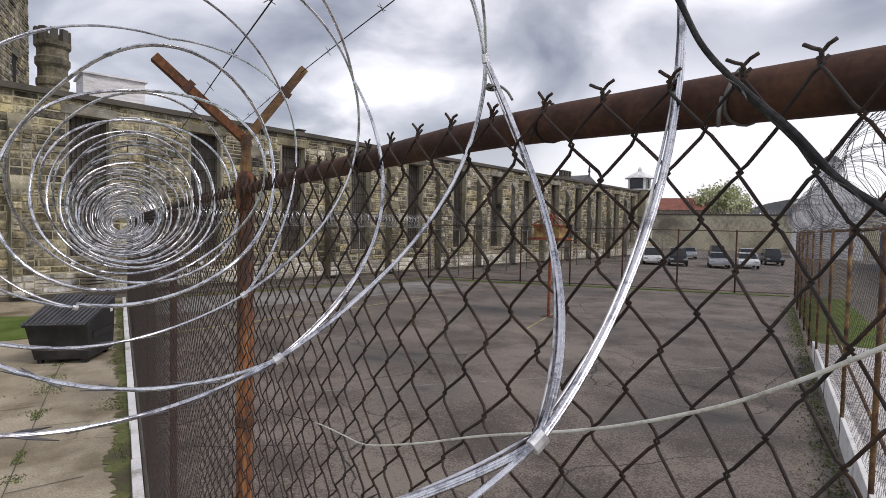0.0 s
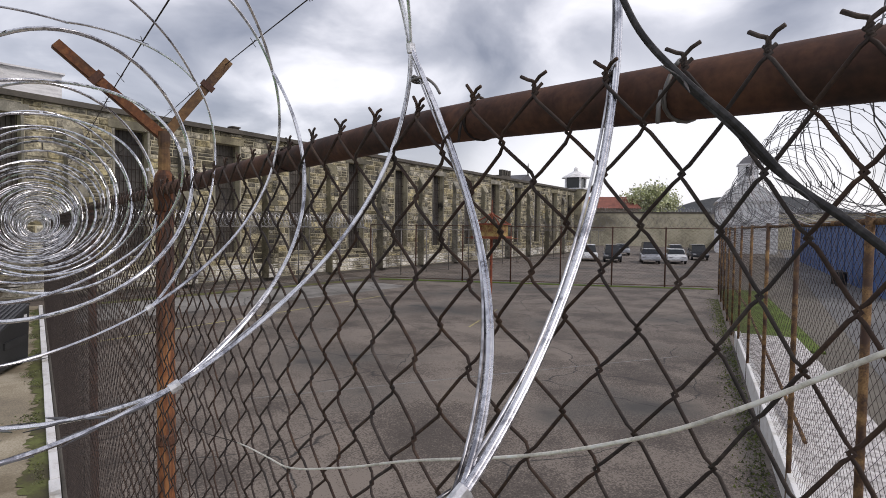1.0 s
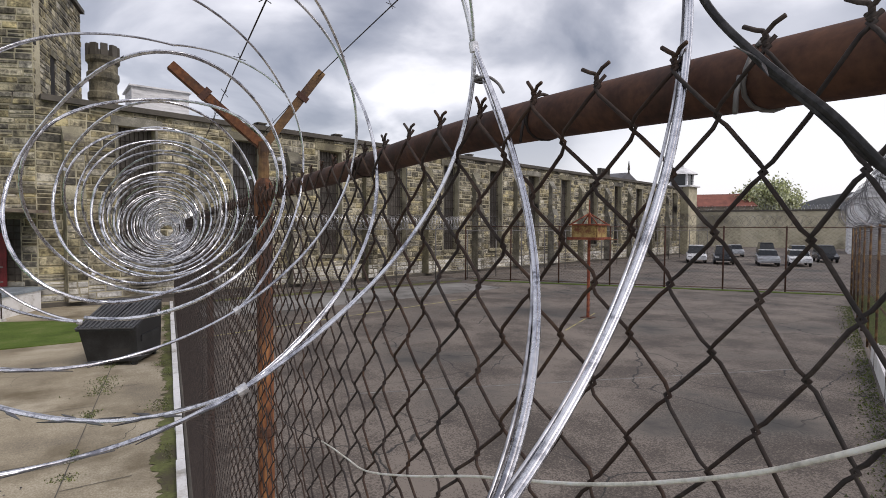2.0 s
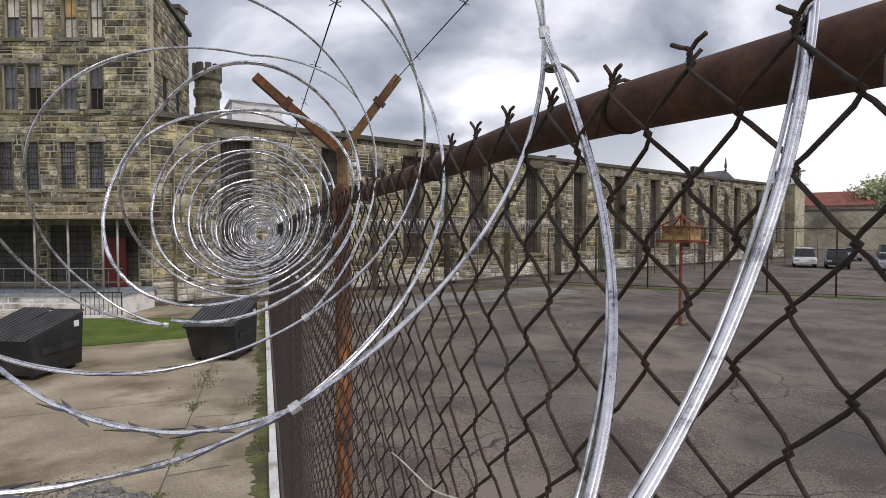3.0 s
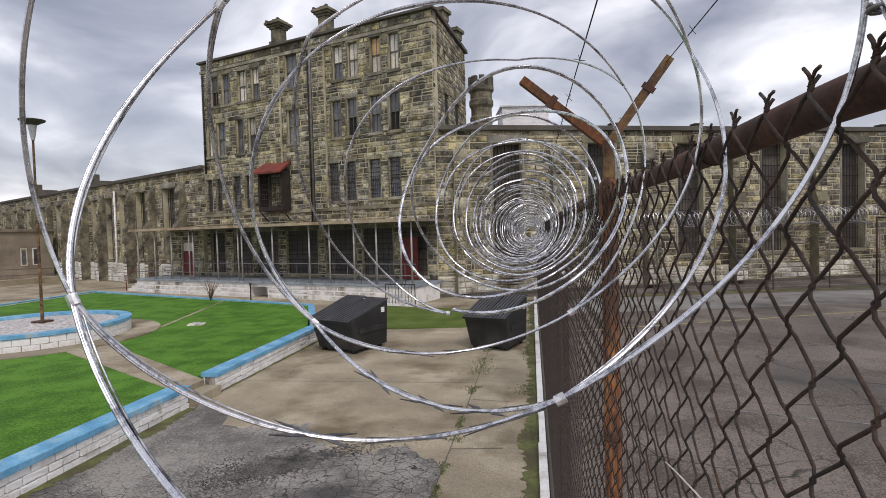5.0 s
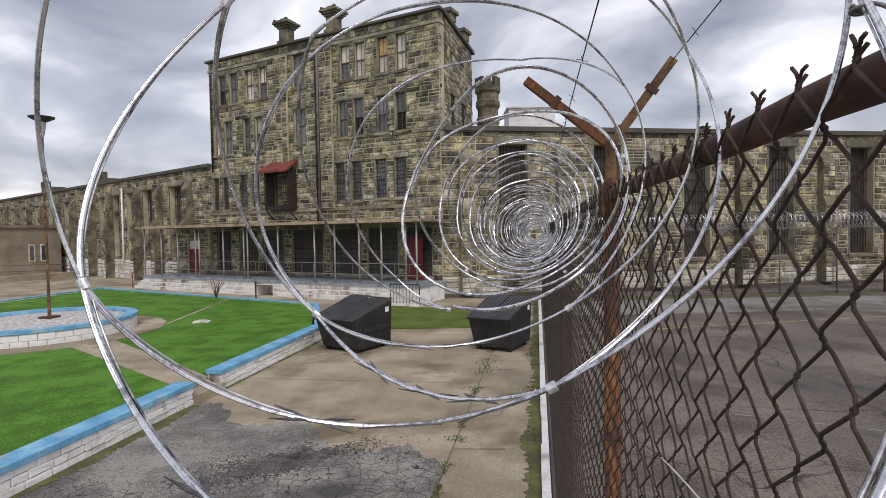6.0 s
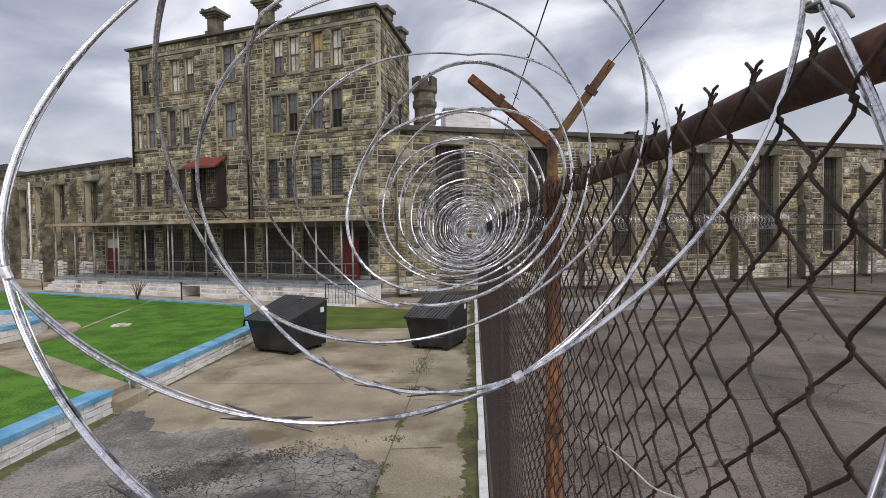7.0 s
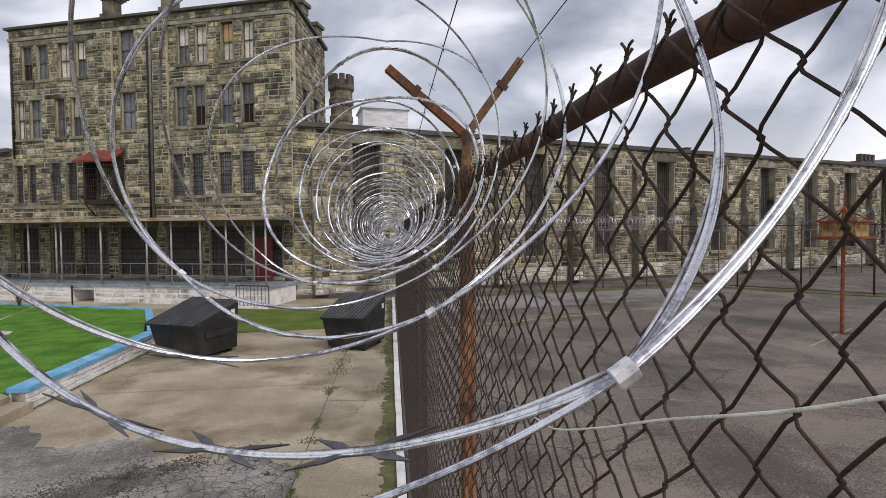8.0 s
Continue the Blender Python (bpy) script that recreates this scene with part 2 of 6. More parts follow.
M["verge"] = mat("rough_verge", (0.1, 0.15, 0.028), 0.95, 0, dark=(0.06, 0.085, 0.02), light=(0.16, 0.19, 0.06), scale=0.9, fine=20, bump=0.6, dist=0.03, spec=0.2)
M["soil"] = mat("mossy_soil", (0.125, 0.128, 0.055), 0.95, 0, dark=(0.1, 0.088, 0.056), light=(0.17, 0.19, 0.07), scale=2.2, fine=28, amount=0.9, bump=0.6, dist=0.015, spec=0.2)
M["gravel"] = mat("dark_gravel", (0.09, 0.085, 0.08), 0.9, 0, dark=(0.035, 0.033, 0.03), light=(0.15, 0.142, 0.13), scale=3, fine=45, fine_weight=0.9, amount=0.9, bump=0.8, dist=0.02, rnd="island", spread=0.4)
M["postrust"] = mat("flaking_post_rust", (0.21, 0.078, 0.03), 0.85, 0.1, dark=(0.045, 0.023, 0.017), light=(0.42, 0.2, 0.075), scale=9, fine=70, amount=1.0, bump=0.5, dist=0.002, stain=(0.05, 0.028, 0.02), stain_at=0.56, stain_scale=5, stretch=(1, 1, 0.22))
M["blade_grass"] = mat("grass_blades", (0.088, 0.205, 0.023), 0.8, 0, dark=(0.06, 0.15, 0.016), light=(0.15, 0.3, 0.045), scale=1.0, fine=8, bump=0, rnd="island", spread=0.08, spec=0.2)
M["weed"] = mat("weeds_and_moss", (0.16, 0.185, 0.07), 0.95, 0, dark=(0.09, 0.105, 0.04), light=(0.22, 0.25, 0.1), scale=3, fine=30, bump=0.5, dist=0.01, rnd="island", spread=0.4, spec=0.2)
M["blue"] = mat("blue_paint", (0.15, 0.41, 0.63), 0.7, 0, dark=(0.09, 0.28, 0.47), light=(0.33, 0.57, 0.72), scale=2.5, fine=25, bump=0.25, dist=0.005, stain=(0.4, 0.45, 0.45), stain_at=0.64, stain_scale=2.2)
M["paleblue"] = mat("faded_blue_paint", (0.27, 0.31, 0.345), 0.75, 0, scale=2, fine=25, bump=0.2, dist=0.005)
M["white"] = mat("white_paint", (0.84, 0.835, 0.82), 0.8, 0, dark=(0.6, 0.57, 0.52), light=(0.88, 0.87, 0.86), scale=2.5, fine=25, bump=0.3, dist=0.005, stain=(0.3, 0.27, 0.2), stain_at=0.67, stain_scale=2)
M["paintmortar"] = mat("dirty_painted_mortar", (0.3, 0.28, 0.24), 0.9, 0, dark=(0.12, 0.11, 0.09), light=(0.5, 0.48, 0.44), scale=4, fine=40, amount=0.9, bump=0.3, dist=0.006)
M["dump"] = mat("black_painted_steel", (0.022, 0.023, 0.024), 0.5, 0.1, dark=(0.008, 0.008, 0.009), light=(0.045, 0.045, 0.045), scale=2, fine=30, bump=0.15, dist=0.004, stain=(0.05, 0.045, 0.04), stain_at=0.64, stain_scale=1.8)
M["lid"] = mat("black_plastic_lid", (0.075, 0.077, 0.082), 0.32, 0, scale=2, fine=30, bump=0.1, dist=0.004)
M["palesteel"] = mat("pale_grey_pipe", (0.4, 0.385, 0.36), 0.55, 0.2, dark=(0.2, 0.17, 0.14), scale=2, fine=30, bump=0.15, dist=0.002)
M["steel"] = mat("grey_painted_pipe", (0.22, 0.21, 0.2), 0.6, 0.4, scale=4, fine=40, bump=0.15, dist=0.002)
M["fascia"] = mat("pale_roof_edge", (0.42, 0.34, 0.235), 0.85, 0, scale=1.5, fine=20, bump=0.3, dist=0.005, stain=(0.2, 0.08, 0.04), stain_at=0.6, stain_scale=0.6)
M["perimeter"] = mat("pale_perimeter_stone", (0.52, 0.475, 0.34), 0.9, 0, dark=(0.3, 0.27, 0.2), light=(0.66, 0.61, 0.47), scale=0.25, fine=2.0, bump=0.3, dist=0.02, stain=(0.2, 0.18, 0.13), stain_at=0.57, stain_scale=0.12)
M["apron"] = cracked(mat("apron_concrete", (0.25, 0.24, 0.225), 0.6, 0, dark=(0.16, 0.15, 0.138), light=(0.34, 0.33, 0.31), scale=0.35, fine=24, bump=0.3, dist=0.004, stain=(0.1, 0.095, 0.085), stain_at=0.57, stain_scale=0.3), 0.4, 0.01, where=0.42)
M["boardyellow"] = mat("rusty_yellow_board", (0.36, 0.25, 0.08), 0.8, 0, dark=(0.15, 0.075, 0.03), light=(0.46, 0.36, 0.14), scale=2.5, fine=25, amount=1.0, bump=0.3, dist=0.003, stain=(0.16, 0.05, 0.025), stain_at=0.54, stain_scale=2.0)
M["roofing"] = mat("porch_roofing", (0.24, 0.2, 0.155), 0.85, 0, scale=1.5, fine=20, bump=0.3, dist=0.005, stain=(0.2, 0.06, 0.03), stain_at=0.6, stain_scale=0.5)
M["red"] = mat("faded_red_metal", (0.21, 0.045, 0.032), 0.75, 0, scale=2, fine=20, bump=0.2, dist=0.004)
M["door"] = mat("dark_red_door", (0.16, 0.02, 0.02), 0.6, 0, scale=2, fine=20, bump=0.1, dist=0.003)
M["pebble"] = mat("pale_pebbles", (0.55, 0.525, 0.51), 0.9, 0, dark=(0.26, 0.24, 0.23), light=(0.74, 0.72, 0.7), scale=9, fine=30, amount=0.9, bump=0.9, dist=0.03)
M["tanwall"] = mat("tan_stucco", (0.3, 0.25, 0.19), 0.9, 0, scale=0.6, fine=14, bump=0.2, dist=0.006)
M["bluewall"] = mat("blue_tarpaulin", (0.07, 0.13, 0.3), 0.7, 0, scale=1, fine=10, bump=0.2, dist=0.01)
M["chapel"] = mat("white_boarding", (0.82, 0.82, 0.82), 0.8, 0, scale=0.8, fine=8, bump=0.2, dist=0.01, stretch=(1, 1, 6))
M["slate"] = mat("grey_slates", (0.13, 0.13, 0.14), 0.8, 0, scale=1, fine=10, bump=0.3, dist=0.01)
M["redroof"] = mat("red_roof", (0.24, 0.09, 0.065), 0.85, 0, scale=0.8, fine=8, bump=0.2, dist=0.01)
M["hill"] = mat("wooded_hill", (0.085, 0.09, 0.095), 1.0, 0, dark=(0.06, 0.065, 0.068), light=(0.13, 0.13, 0.12), scale=0.03, fine=0.4, bump=0.5, dist=1.0)
M["bark"] = mat("bark", (0.1, 0.085, 0.07), 0.95, 0, scale=3, fine=20, bump=0.5, dist=0.02)
M["leaf"] = mat("spring_leaves", (0.55, 0.58, 0.34), 0.8, 0, dark=(0.42, 0.45, 0.22), light=(0.6, 0.63, 0.4), scale=0.6, fine=5, bump=0, rnd="island", spread=0.3)
M["tyre"] = mat("tyre_rubber", (0.02, 0.02, 0.02), 0.85, 0, scale=8, fine=50, bump=0.1, dist=0.003)
M["carwhite"] = mat("white_car_paint", (0.7, 0.71, 0.72), 0.25, 0, scale=1, fine=5, bump=0)
M["cardark"] = mat("dark_car_paint", (0.025, 0.027, 0.03), 0.25, 0.2, scale=1, fine=5, bump=0)
M["cargrey"] = mat("silver_car_paint", (0.4, 0.41, 0.43), 0.3, 0.5, scale=1, fine=5, bump=0)
M["carglass"] = mat("car_glass", (0.02, 0.024, 0.028), 0.08, 0, scale=1, fine=5, bump=0)
M["lamp"] = mat("headlamp_glass", (0.55, 0.56, 0.58), 0.15, 0.3, scale=10, fine=50, bump=0)
M["yellow"] = mat("worn_yellow_line", (0.4, 0.35, 0.14), 0.85, 0, dark=(0.13, 0.12, 0.09), light=(0.4, 0.35, 0.14), scale=3, fine=30, amount=1.0, bump=0.2, dist=0.003)
M["paleline"] = mat("worn_white_line", (0.19, 0.185, 0.175), 0.85, 0, dark=(0.12, 0.115, 0.1), light=(0.3, 0.3, 0.28), scale=3, fine=30, amount=1.0, bump=0.2, dist=0.003)
M["road"] = mat("grey_road", (0.15, 0.148, 0.145), 0.9, 0, scale=0.3, fine=30, bump=0.3, dist=0.005)
M["twig"] = mat("bare_twigs", (0.2, 0.13, 0.08), 0.9, 0, scale=5, fine=40, bump=0.2, dist=0.004)

# ---------------------------------------------------------------- mesh helpers


def part(name, bm, material=None, parent=None, label="", smooth=False, m=None):
    """Links a bmesh (or a ready mesh) as one mesh object under a thing or a part."""
    if isinstance(bm, bmesh.types.BMesh):
        me = bpy.data.meshes.new(name)
        bm.to_mesh(me)
        bm.free()
        me.materials.append(material)
        if smooth:
            for p in me.polygons:
                p.use_smooth = True
    else:
        me = bm
    ob = new(name, me)
    if parent:
        ob.parent = parent
    if m is not None:
        ob.matrix_basis = m
    if label:
        ob["label"] = label
    return ob


def pydata(name, verts, faces, material, smooth=False):
    me = bpy.data.meshes.new(name)
    me.from_pydata(verts, [], faces)
    me.materials.append(material)
    if smooth:
        me.polygons.foreach_set("use_smooth", [True] * len(me.polygons))
    me.update()
    return me


def thing(name, m, label, category, group="", kind=""):
    """An empty at the base of a thing, which carries its parts."""
    ob = new(name)
    ob.empty_display_size = 0.1
    ob.matrix_basis = m
    return tagged(ob, label, category, group, kind)


def box(bm, x0, y0, z0, x1, y1, z1, bevel=0.0):
    r = bmesh.ops.create_cube(bm, size=1.0)
    vs = r["verts"]
    for v in vs:
        v.co = Vector((x0 + (v.co.x + 0.5) * (x1 - x0), y0 + (v.co.y + 0.5) * (y1 - y0), z0 + (v.co.z + 0.5) * (z1 - z0)))
    if bevel:
        es = list({e for v in vs for e in v.link_edges})
        bmesh.ops.bevel(bm, geom=es, offset=bevel, segments=2, profile=0.7, affect="EDGES")
    return bm


def boxes(*rows, bevel=0.0):
    bm = bmesh.new()
    for r in rows:
        box(bm, *r, bevel=bevel)
    return bm


def tube_data(points, radius, sides=6, closed=False, flat=1.0):
    """Vertices and faces of a tube along points; radius a number or one a point; flat squeezes it along the second axis."""
    pts = [Vector(p) for p in points]
    n = len(pts)
    rad = radius if isinstance(radius, (list, tuple)) else [radius] * n
    vs, fs = [], []
    ref = None
    for i, p in enumerate(pts):
        a = pts[i - 1] if i else (pts[-1] if closed else p)
        b = pts[(i + 1) % n] if (i < n - 1 or closed) else p
        t = (b - a).normalized()
        if ref is None:
            ref = Vector((0, 0, 1)) if abs(t.z) < 0.9 else Vector((1, 0, 0))
        u = (ref - t * ref.dot(t)).normalized()
        ref = u
        w = t.cross(u)
        for k in range(sides):
            an = 2 * math.pi * k / sides
            vs.append(p + (u * math.cos(an) + w * math.sin(an) * flat) * rad[i])
    rings = n if closed else n - 1
    for i in range(rings):
        j = (i + 1) % n
        for k in range(sides):
            k2 = (k + 1) % sides
            fs.append((i * sides + k, i * sides + k2, j * sides + k2, j * sides + k))
    if not closed:
        fs.append(tuple(range(sides))[::-1])
        fs.append(tuple((n - 1) * sides + k for k in range(sides)))
    return vs, fs


def tubes(name, paths, radius, material, sides=6, smooth=True, flat=1.0):
    vs, fs = [], []
    for p in paths:
        v, f = tube_data(p, radius, sides, flat=flat)
        o = len(vs)
        vs += v
        fs += [tuple(i + o for i in q) for q in f]
    return pydata(name, vs, fs, material, smooth)


def poly(name, pts, z, material, label, category, kind="structure", z0=None):
    """A flat sheet, or a slab when z0 is given."""
    bm = bmesh.new()
    f = bm.faces.new([bm.verts.new((x, y, z if z0 is None else z0)) for x, y in pts])
    if f.normal.z < 0:
        f.normal_flip()
    if z0 is not None:
        r = bmesh.ops.extrude_face_region(bm, geom=[f])
        for v in r["geom"]:
            if isinstance(v, bmesh.types.BMVert):
                v.co.z = z
    bmesh.ops.recalc_face_normals(bm, faces=bm.faces[:])
    return tagged(part(name, bm, material), label, category, "", kind)


def lathe(rows, sides=24):
    """A turned form from rows of (radius, height)."""
    bm = bmesh.new()
    rings = [[bm.verts.new((r * math.cos(2 * math.pi * k / sides), r * math.sin(2 * math.pi * k / sides), z)) for k in range(sides)] for r, z in rows]
    for a, b in zip(rings, rings[1:]):
        for k in range(sides):
            bm.faces.new((a[k], a[(k + 1) % sides], b[(k + 1) % sides], b[k]))
    bm.faces.new(rings[0][::-1])
    bm.faces.new(rings[-1])
    return bm


# ---------------------------------------------------------------- ground
poly("ground", [(-900, -900), (900, -900), (900, 900), (-900, 900)], 0.0, M["ground"], "bare grey-brown ground that reaches to the horizon", "ground")
poly("court_floor", [(-0.06, -1.3), (0.9, -0.7), (31.2, 15.2), (17.0, 30.6), (-0.06, 27.0)], 0.012, M["asphalt"], "cracked grey asphalt of the fenced recreation court", "court")
poly("service_yard", [(31.4, 15.4), (120, 48), (95, 110), (45, 46.5), (0.3, 31.0), (-4, 27.4), (-0.1, 27.2), (17.0, 30.8)], 0.008, M["asphalt"], "grey asphalt car park and strip along the cell block", "car park")
poly("driveway", [(-0.22, -8.0), (-0.22, 30), (-30, 40), (-60, 48), (-60, 20), (-27.0, 22), (-27.0, 29.6), (-10, 22.8), (-7.3, 17.0), (-7.3, -8.0)], 0.006, M["drive"], "stained tan concrete driveway with cracks", "driveway")
erng = random.Random(12)
edge = []
for i in range(61):
    s = i / 60
    edge.append((-1.6 - 5.7 * s, 7.5 + 2.3 * s ** 0.9 + 0.35 * math.sin(5.2 * s * 3) + erng.uniform(-0.16, 0.16)))
poly("worn_driveway", [(-1.7, -8), (-1.5, 2.0), (-1.72, 4.4), (-1.55, 6.3)] + edge + [(-7.3, -8)], 0.010, M["oldtar"], "broken alligator-cracked tar at the near end of the driveway", "driveway")
poly("road", [(7.0, 0.2), (130, 51), (130, 30), (7, -22)], 0.010, M["road"], "grey asphalt lane outside the fence", "road")


# lawn inside its painted kerb wall
poly("lawn", [(-7.45, -8), (-7.45, 16.3), (-9.9, 22.3), (-26.2, 28.6), (-26.2, -8)], 0.30, M["grass"], "bright green mown lawn inside a blue and white kerb", "lawn", z0=0.0)
poly("lawn_patch", [(-1.3, 19.0), (-1.0, 22.4), (-7.2, 24.3), (-8.0, 19.5), (-5.2, 18.4)], 0.035, M["verge"], "small patch of rough grass beside the porch", "lawn", z0=0.0)
poly("footpath", [(-7.42, 9.79), (-7.42, 10.7), (-12.9, 14.3), (-13.5, 13.3)], 0.315, M["drive"], "narrow concrete footpath across the lawn", "path", z0=0.0)
poly("path_step", [(-7.02, 9.785), (-7.02, 10.715), (-7.6, 10.715), (-7.6, 9.785)], 0.2, M["drive"], "low concrete step at the mouth of the footpath", "step", z0=0.0)


def kerb_wall(pts, h, group):
    """A low wall of whitewashed stones with a blue painted cap."""
    for (x0, y0), (x1, y1) in zip(pts, pts[1:]):
        ln = math.hypot(x1 - x0, y1 - y0)
        m = pose(x0, y0, 0, 0, 0, math.degrees(math.atan2(y1 - y0, x1 - x0)))
        w = thing("kerb_wall", m, "low whitewashed stone kerb wall with a blue painted cap", "kerb wall", group)
        part("core", boxes((0, -0.12, 0, ln, 0.12, h - (0.1 if abs(x0 + x1 + 14.6) < 0.1 else 0.06))), M["paintmortar" if abs(x0 + x1 + 14.6) < 0.1 else "white"], w)
        x, k = 0.0, 0
        cw = 0.2 if abs(x0 + x1 + 14.6) < 0.1 else 0.13
        top = boxes((-0.03, -cw, h - (0.1 if cw > 0.15 else 0.06), ln + 0.03, cw, h), bevel=0.015)
        part("cap", top, M["blue"], w, "chipped blue painted cap")
        rng = random.Random(int(abs(x0) * 10 + abs(y0)))
        near = abs(x0 + 7.3) < 0.5 and abs(x1 + 7.3) < 0.5
        if near:
            rows = 3
            for r in range(rows):
                x = 0.0
                zz0, zz1 = (h - 0.1) * r / rows, (h - 0.1) * (r + 1) / rows
                while x < ln - 0.05:
                    lw = min(rng.uniform(0.22, 0.5), ln - x)
                    bm = boxes((x + 0.007, -0.15 - rng.uniform(0, 0.035), zz0 + rng.uniform(0.003, 0.009), x + lw - 0.007, 0.15 + rng.uniform(0, 0.035), zz1 - rng.uniform(0.003, 0.009)), bevel=0.018)
                    for v_ in bm.verts:
                        v_.co.y += rng.uniform(-0.007, 0.007)
                    part("stone", bm, M["white"], w)
                    x += lw
    return


kerb_wall([(-7.3, 9.75), (-7.3, -8.0)], 0.46, "kerb walls of the lawn")
kerb_wall([(-7.3, 16.6), (-7.3, 10.75)], 0.46, "kerb walls of the lawn")
kerb_wall([(-9.9, 22.4), (-26.3, 28.7)], 0.37, "kerb walls of the lawn")
kerb_wall([(-7.3, 16.6), (-9.9, 22.4)], 0.39, "kerb walls of the lawn")
kerb_wall([(-26.3, 28.7), (-26.3, -8)], 0.40, "kerb walls of the lawn")

# ---------------------------------------------------------------- walls of stone


def cells(u_breaks, z_breaks, holes):
    for u0, u1 in zip(u_breaks, u_breaks[1:]):
        for z0, z1 in zip(z_breaks, z_breaks[1:]):
            uc, zc = (u0 + u1) / 2, (z0 + z1) / 2
            if not any(a < uc < b and c < zc < d for a, b, c, d in holes):
                yield u0, u1, z0, z1


def wall_core(ln, z0, z1, thick, holes):
    """A wall slab from u = 0 to ln with openings through it; its face is at y = 0 and looks to -y."""
    us = sorted({0, ln, *[v for h in holes for v in h[:2] if 0 < v < ln]})
    zs = sorted({z0, z1, *[v for h in holes for v in h[2:] if z0 < v < z1]})
    bm = bmesh.new()
    for u0, u1, a, b in cells(us, zs, holes):
        box(bm, u0, 0, a, u1, thick, b)
    bmesh.ops.remove_doubles(bm, verts=bm.verts[:], dist=0.001)
    return bm


def cut_block(u0, u1, z0, z1, holes):
    """Clips one block against the openings: the pieces that are left."""
    todo = [(u0, u1, z0, z1)]
    for a, b, c, d in holes:
        nxt = []
        for p in todo:
            p0, p1, q0, q1 = p
            if p1 <= a or p0 >= b or q1 <= c or q0 >= d:
                nxt.append(p)
                continue
            if p0 < a:
                nxt.append((p0, a, q0, q1))
            if p1 > b:
                nxt.append((b, p1, q0, q1))
            if q1 > d and min(p1, b) - max(p0, a) > 0.1:
                nxt.append((max(p0, a), min(p1, b), d, q1))
            if q0 < c and min(p1, b) - max(p0, a) > 0.1:
                nxt.append((max(p0, a), min(p1, b), q0, c))
        todo = nxt
    return [p for p in todo if p[1] - p[0] > 0.06 and p[3] - p[2] > 0.05]


def block_rows(ln, z0, z1, holes, rng, course=(0.22, 0.36), length=(0.4, 1.05)):
    out = []
    z = z0
    while z < z1 - 0.1:
        h = min(rng.uniform(*course), z1 - z)
        if z1 - z - h < 0.12:
            h = z1 - z
        u = 0.0
        while u < ln - 0.02:
            w = min(rng.uniform(*length), ln - u)
            if ln - u - w < 0.15:
                w = ln - u
            # now and then one tall stone is replaced by two thin ones
            if rng.random() < 0.22 and h > 0.27:
                out += cut_block(u, u + w, z, z + h * 0.5, holes) + cut_block(u, u + w, z + h * 0.5, z + h, holes)
            else:
                out += cut_block(u, u + w, z, z + h, holes)
            u += w
        z += h
    return out


def block_verts(u0, u1, z0, z1, out, rng, gap=0.017, face=0.0):
    """A rock-faced block: the face stands out and is drawn in at its edges."""
    a, b, c, d = u0 + gap, u1 - gap, z0 + gap, z1 - gap
    e = min(0.035, (b - a) * 0.2, (d - c) * 0.2)
    j = lambda s: rng.uniform(-s, s)
    vs = [(a, 0.01, c), (b, 0.01, c), (b, 0.01, d), (a, 0.01, d)]
    vs += [(a + e + j(.01), -out + j(.008), c + e + j(.01)), (b - e + j(.01), -out + j(.008), c + e + j(.01)), (b - e + j(.01), -out + j(.008), d - e + j(.01)), (a + e + j(.01), -out + j(.008), d - e + j(.01))]
    fs = [(4, 5, 6, 7), (0, 1, 5, 4), (1, 2, 6, 5), (2, 3, 7, 6), (3, 0, 4, 7)]
    return [(x, y + face, z) for x, y, z in vs], fs


def stone_face(parent, blocks, rng, singles=0, pick=None, material="stone", out=(0.012, 0.05)):
    """Lays blocks on a wall: the picked ones as stones of their own, the rest as one joined mesh."""
    vs, fs = [], []
    made = 0
    for (u0, u1, z0, z1, *face) in blocks:
        v, f = block_verts(u0, u1, z0, z1, rng.uniform(*out), rng, face=face[0] if face else 0.0)
        if made < singles and pick(u0, u1, z0, z1):
            me = pydata("stone", v, f, M[material + "_p"])
            part("stone", me, None, parent)
            made += 1
            continue
        o = len(vs)
        vs += v
        fs += [tuple(i + o for i in q) for q in f]
    ob = part("stonework", pydata("stonework", vs, fs, M[material]), None, parent, "weathered sandstone blocks with dark stains")
    ob["kind"] = "stuff"
    return ob


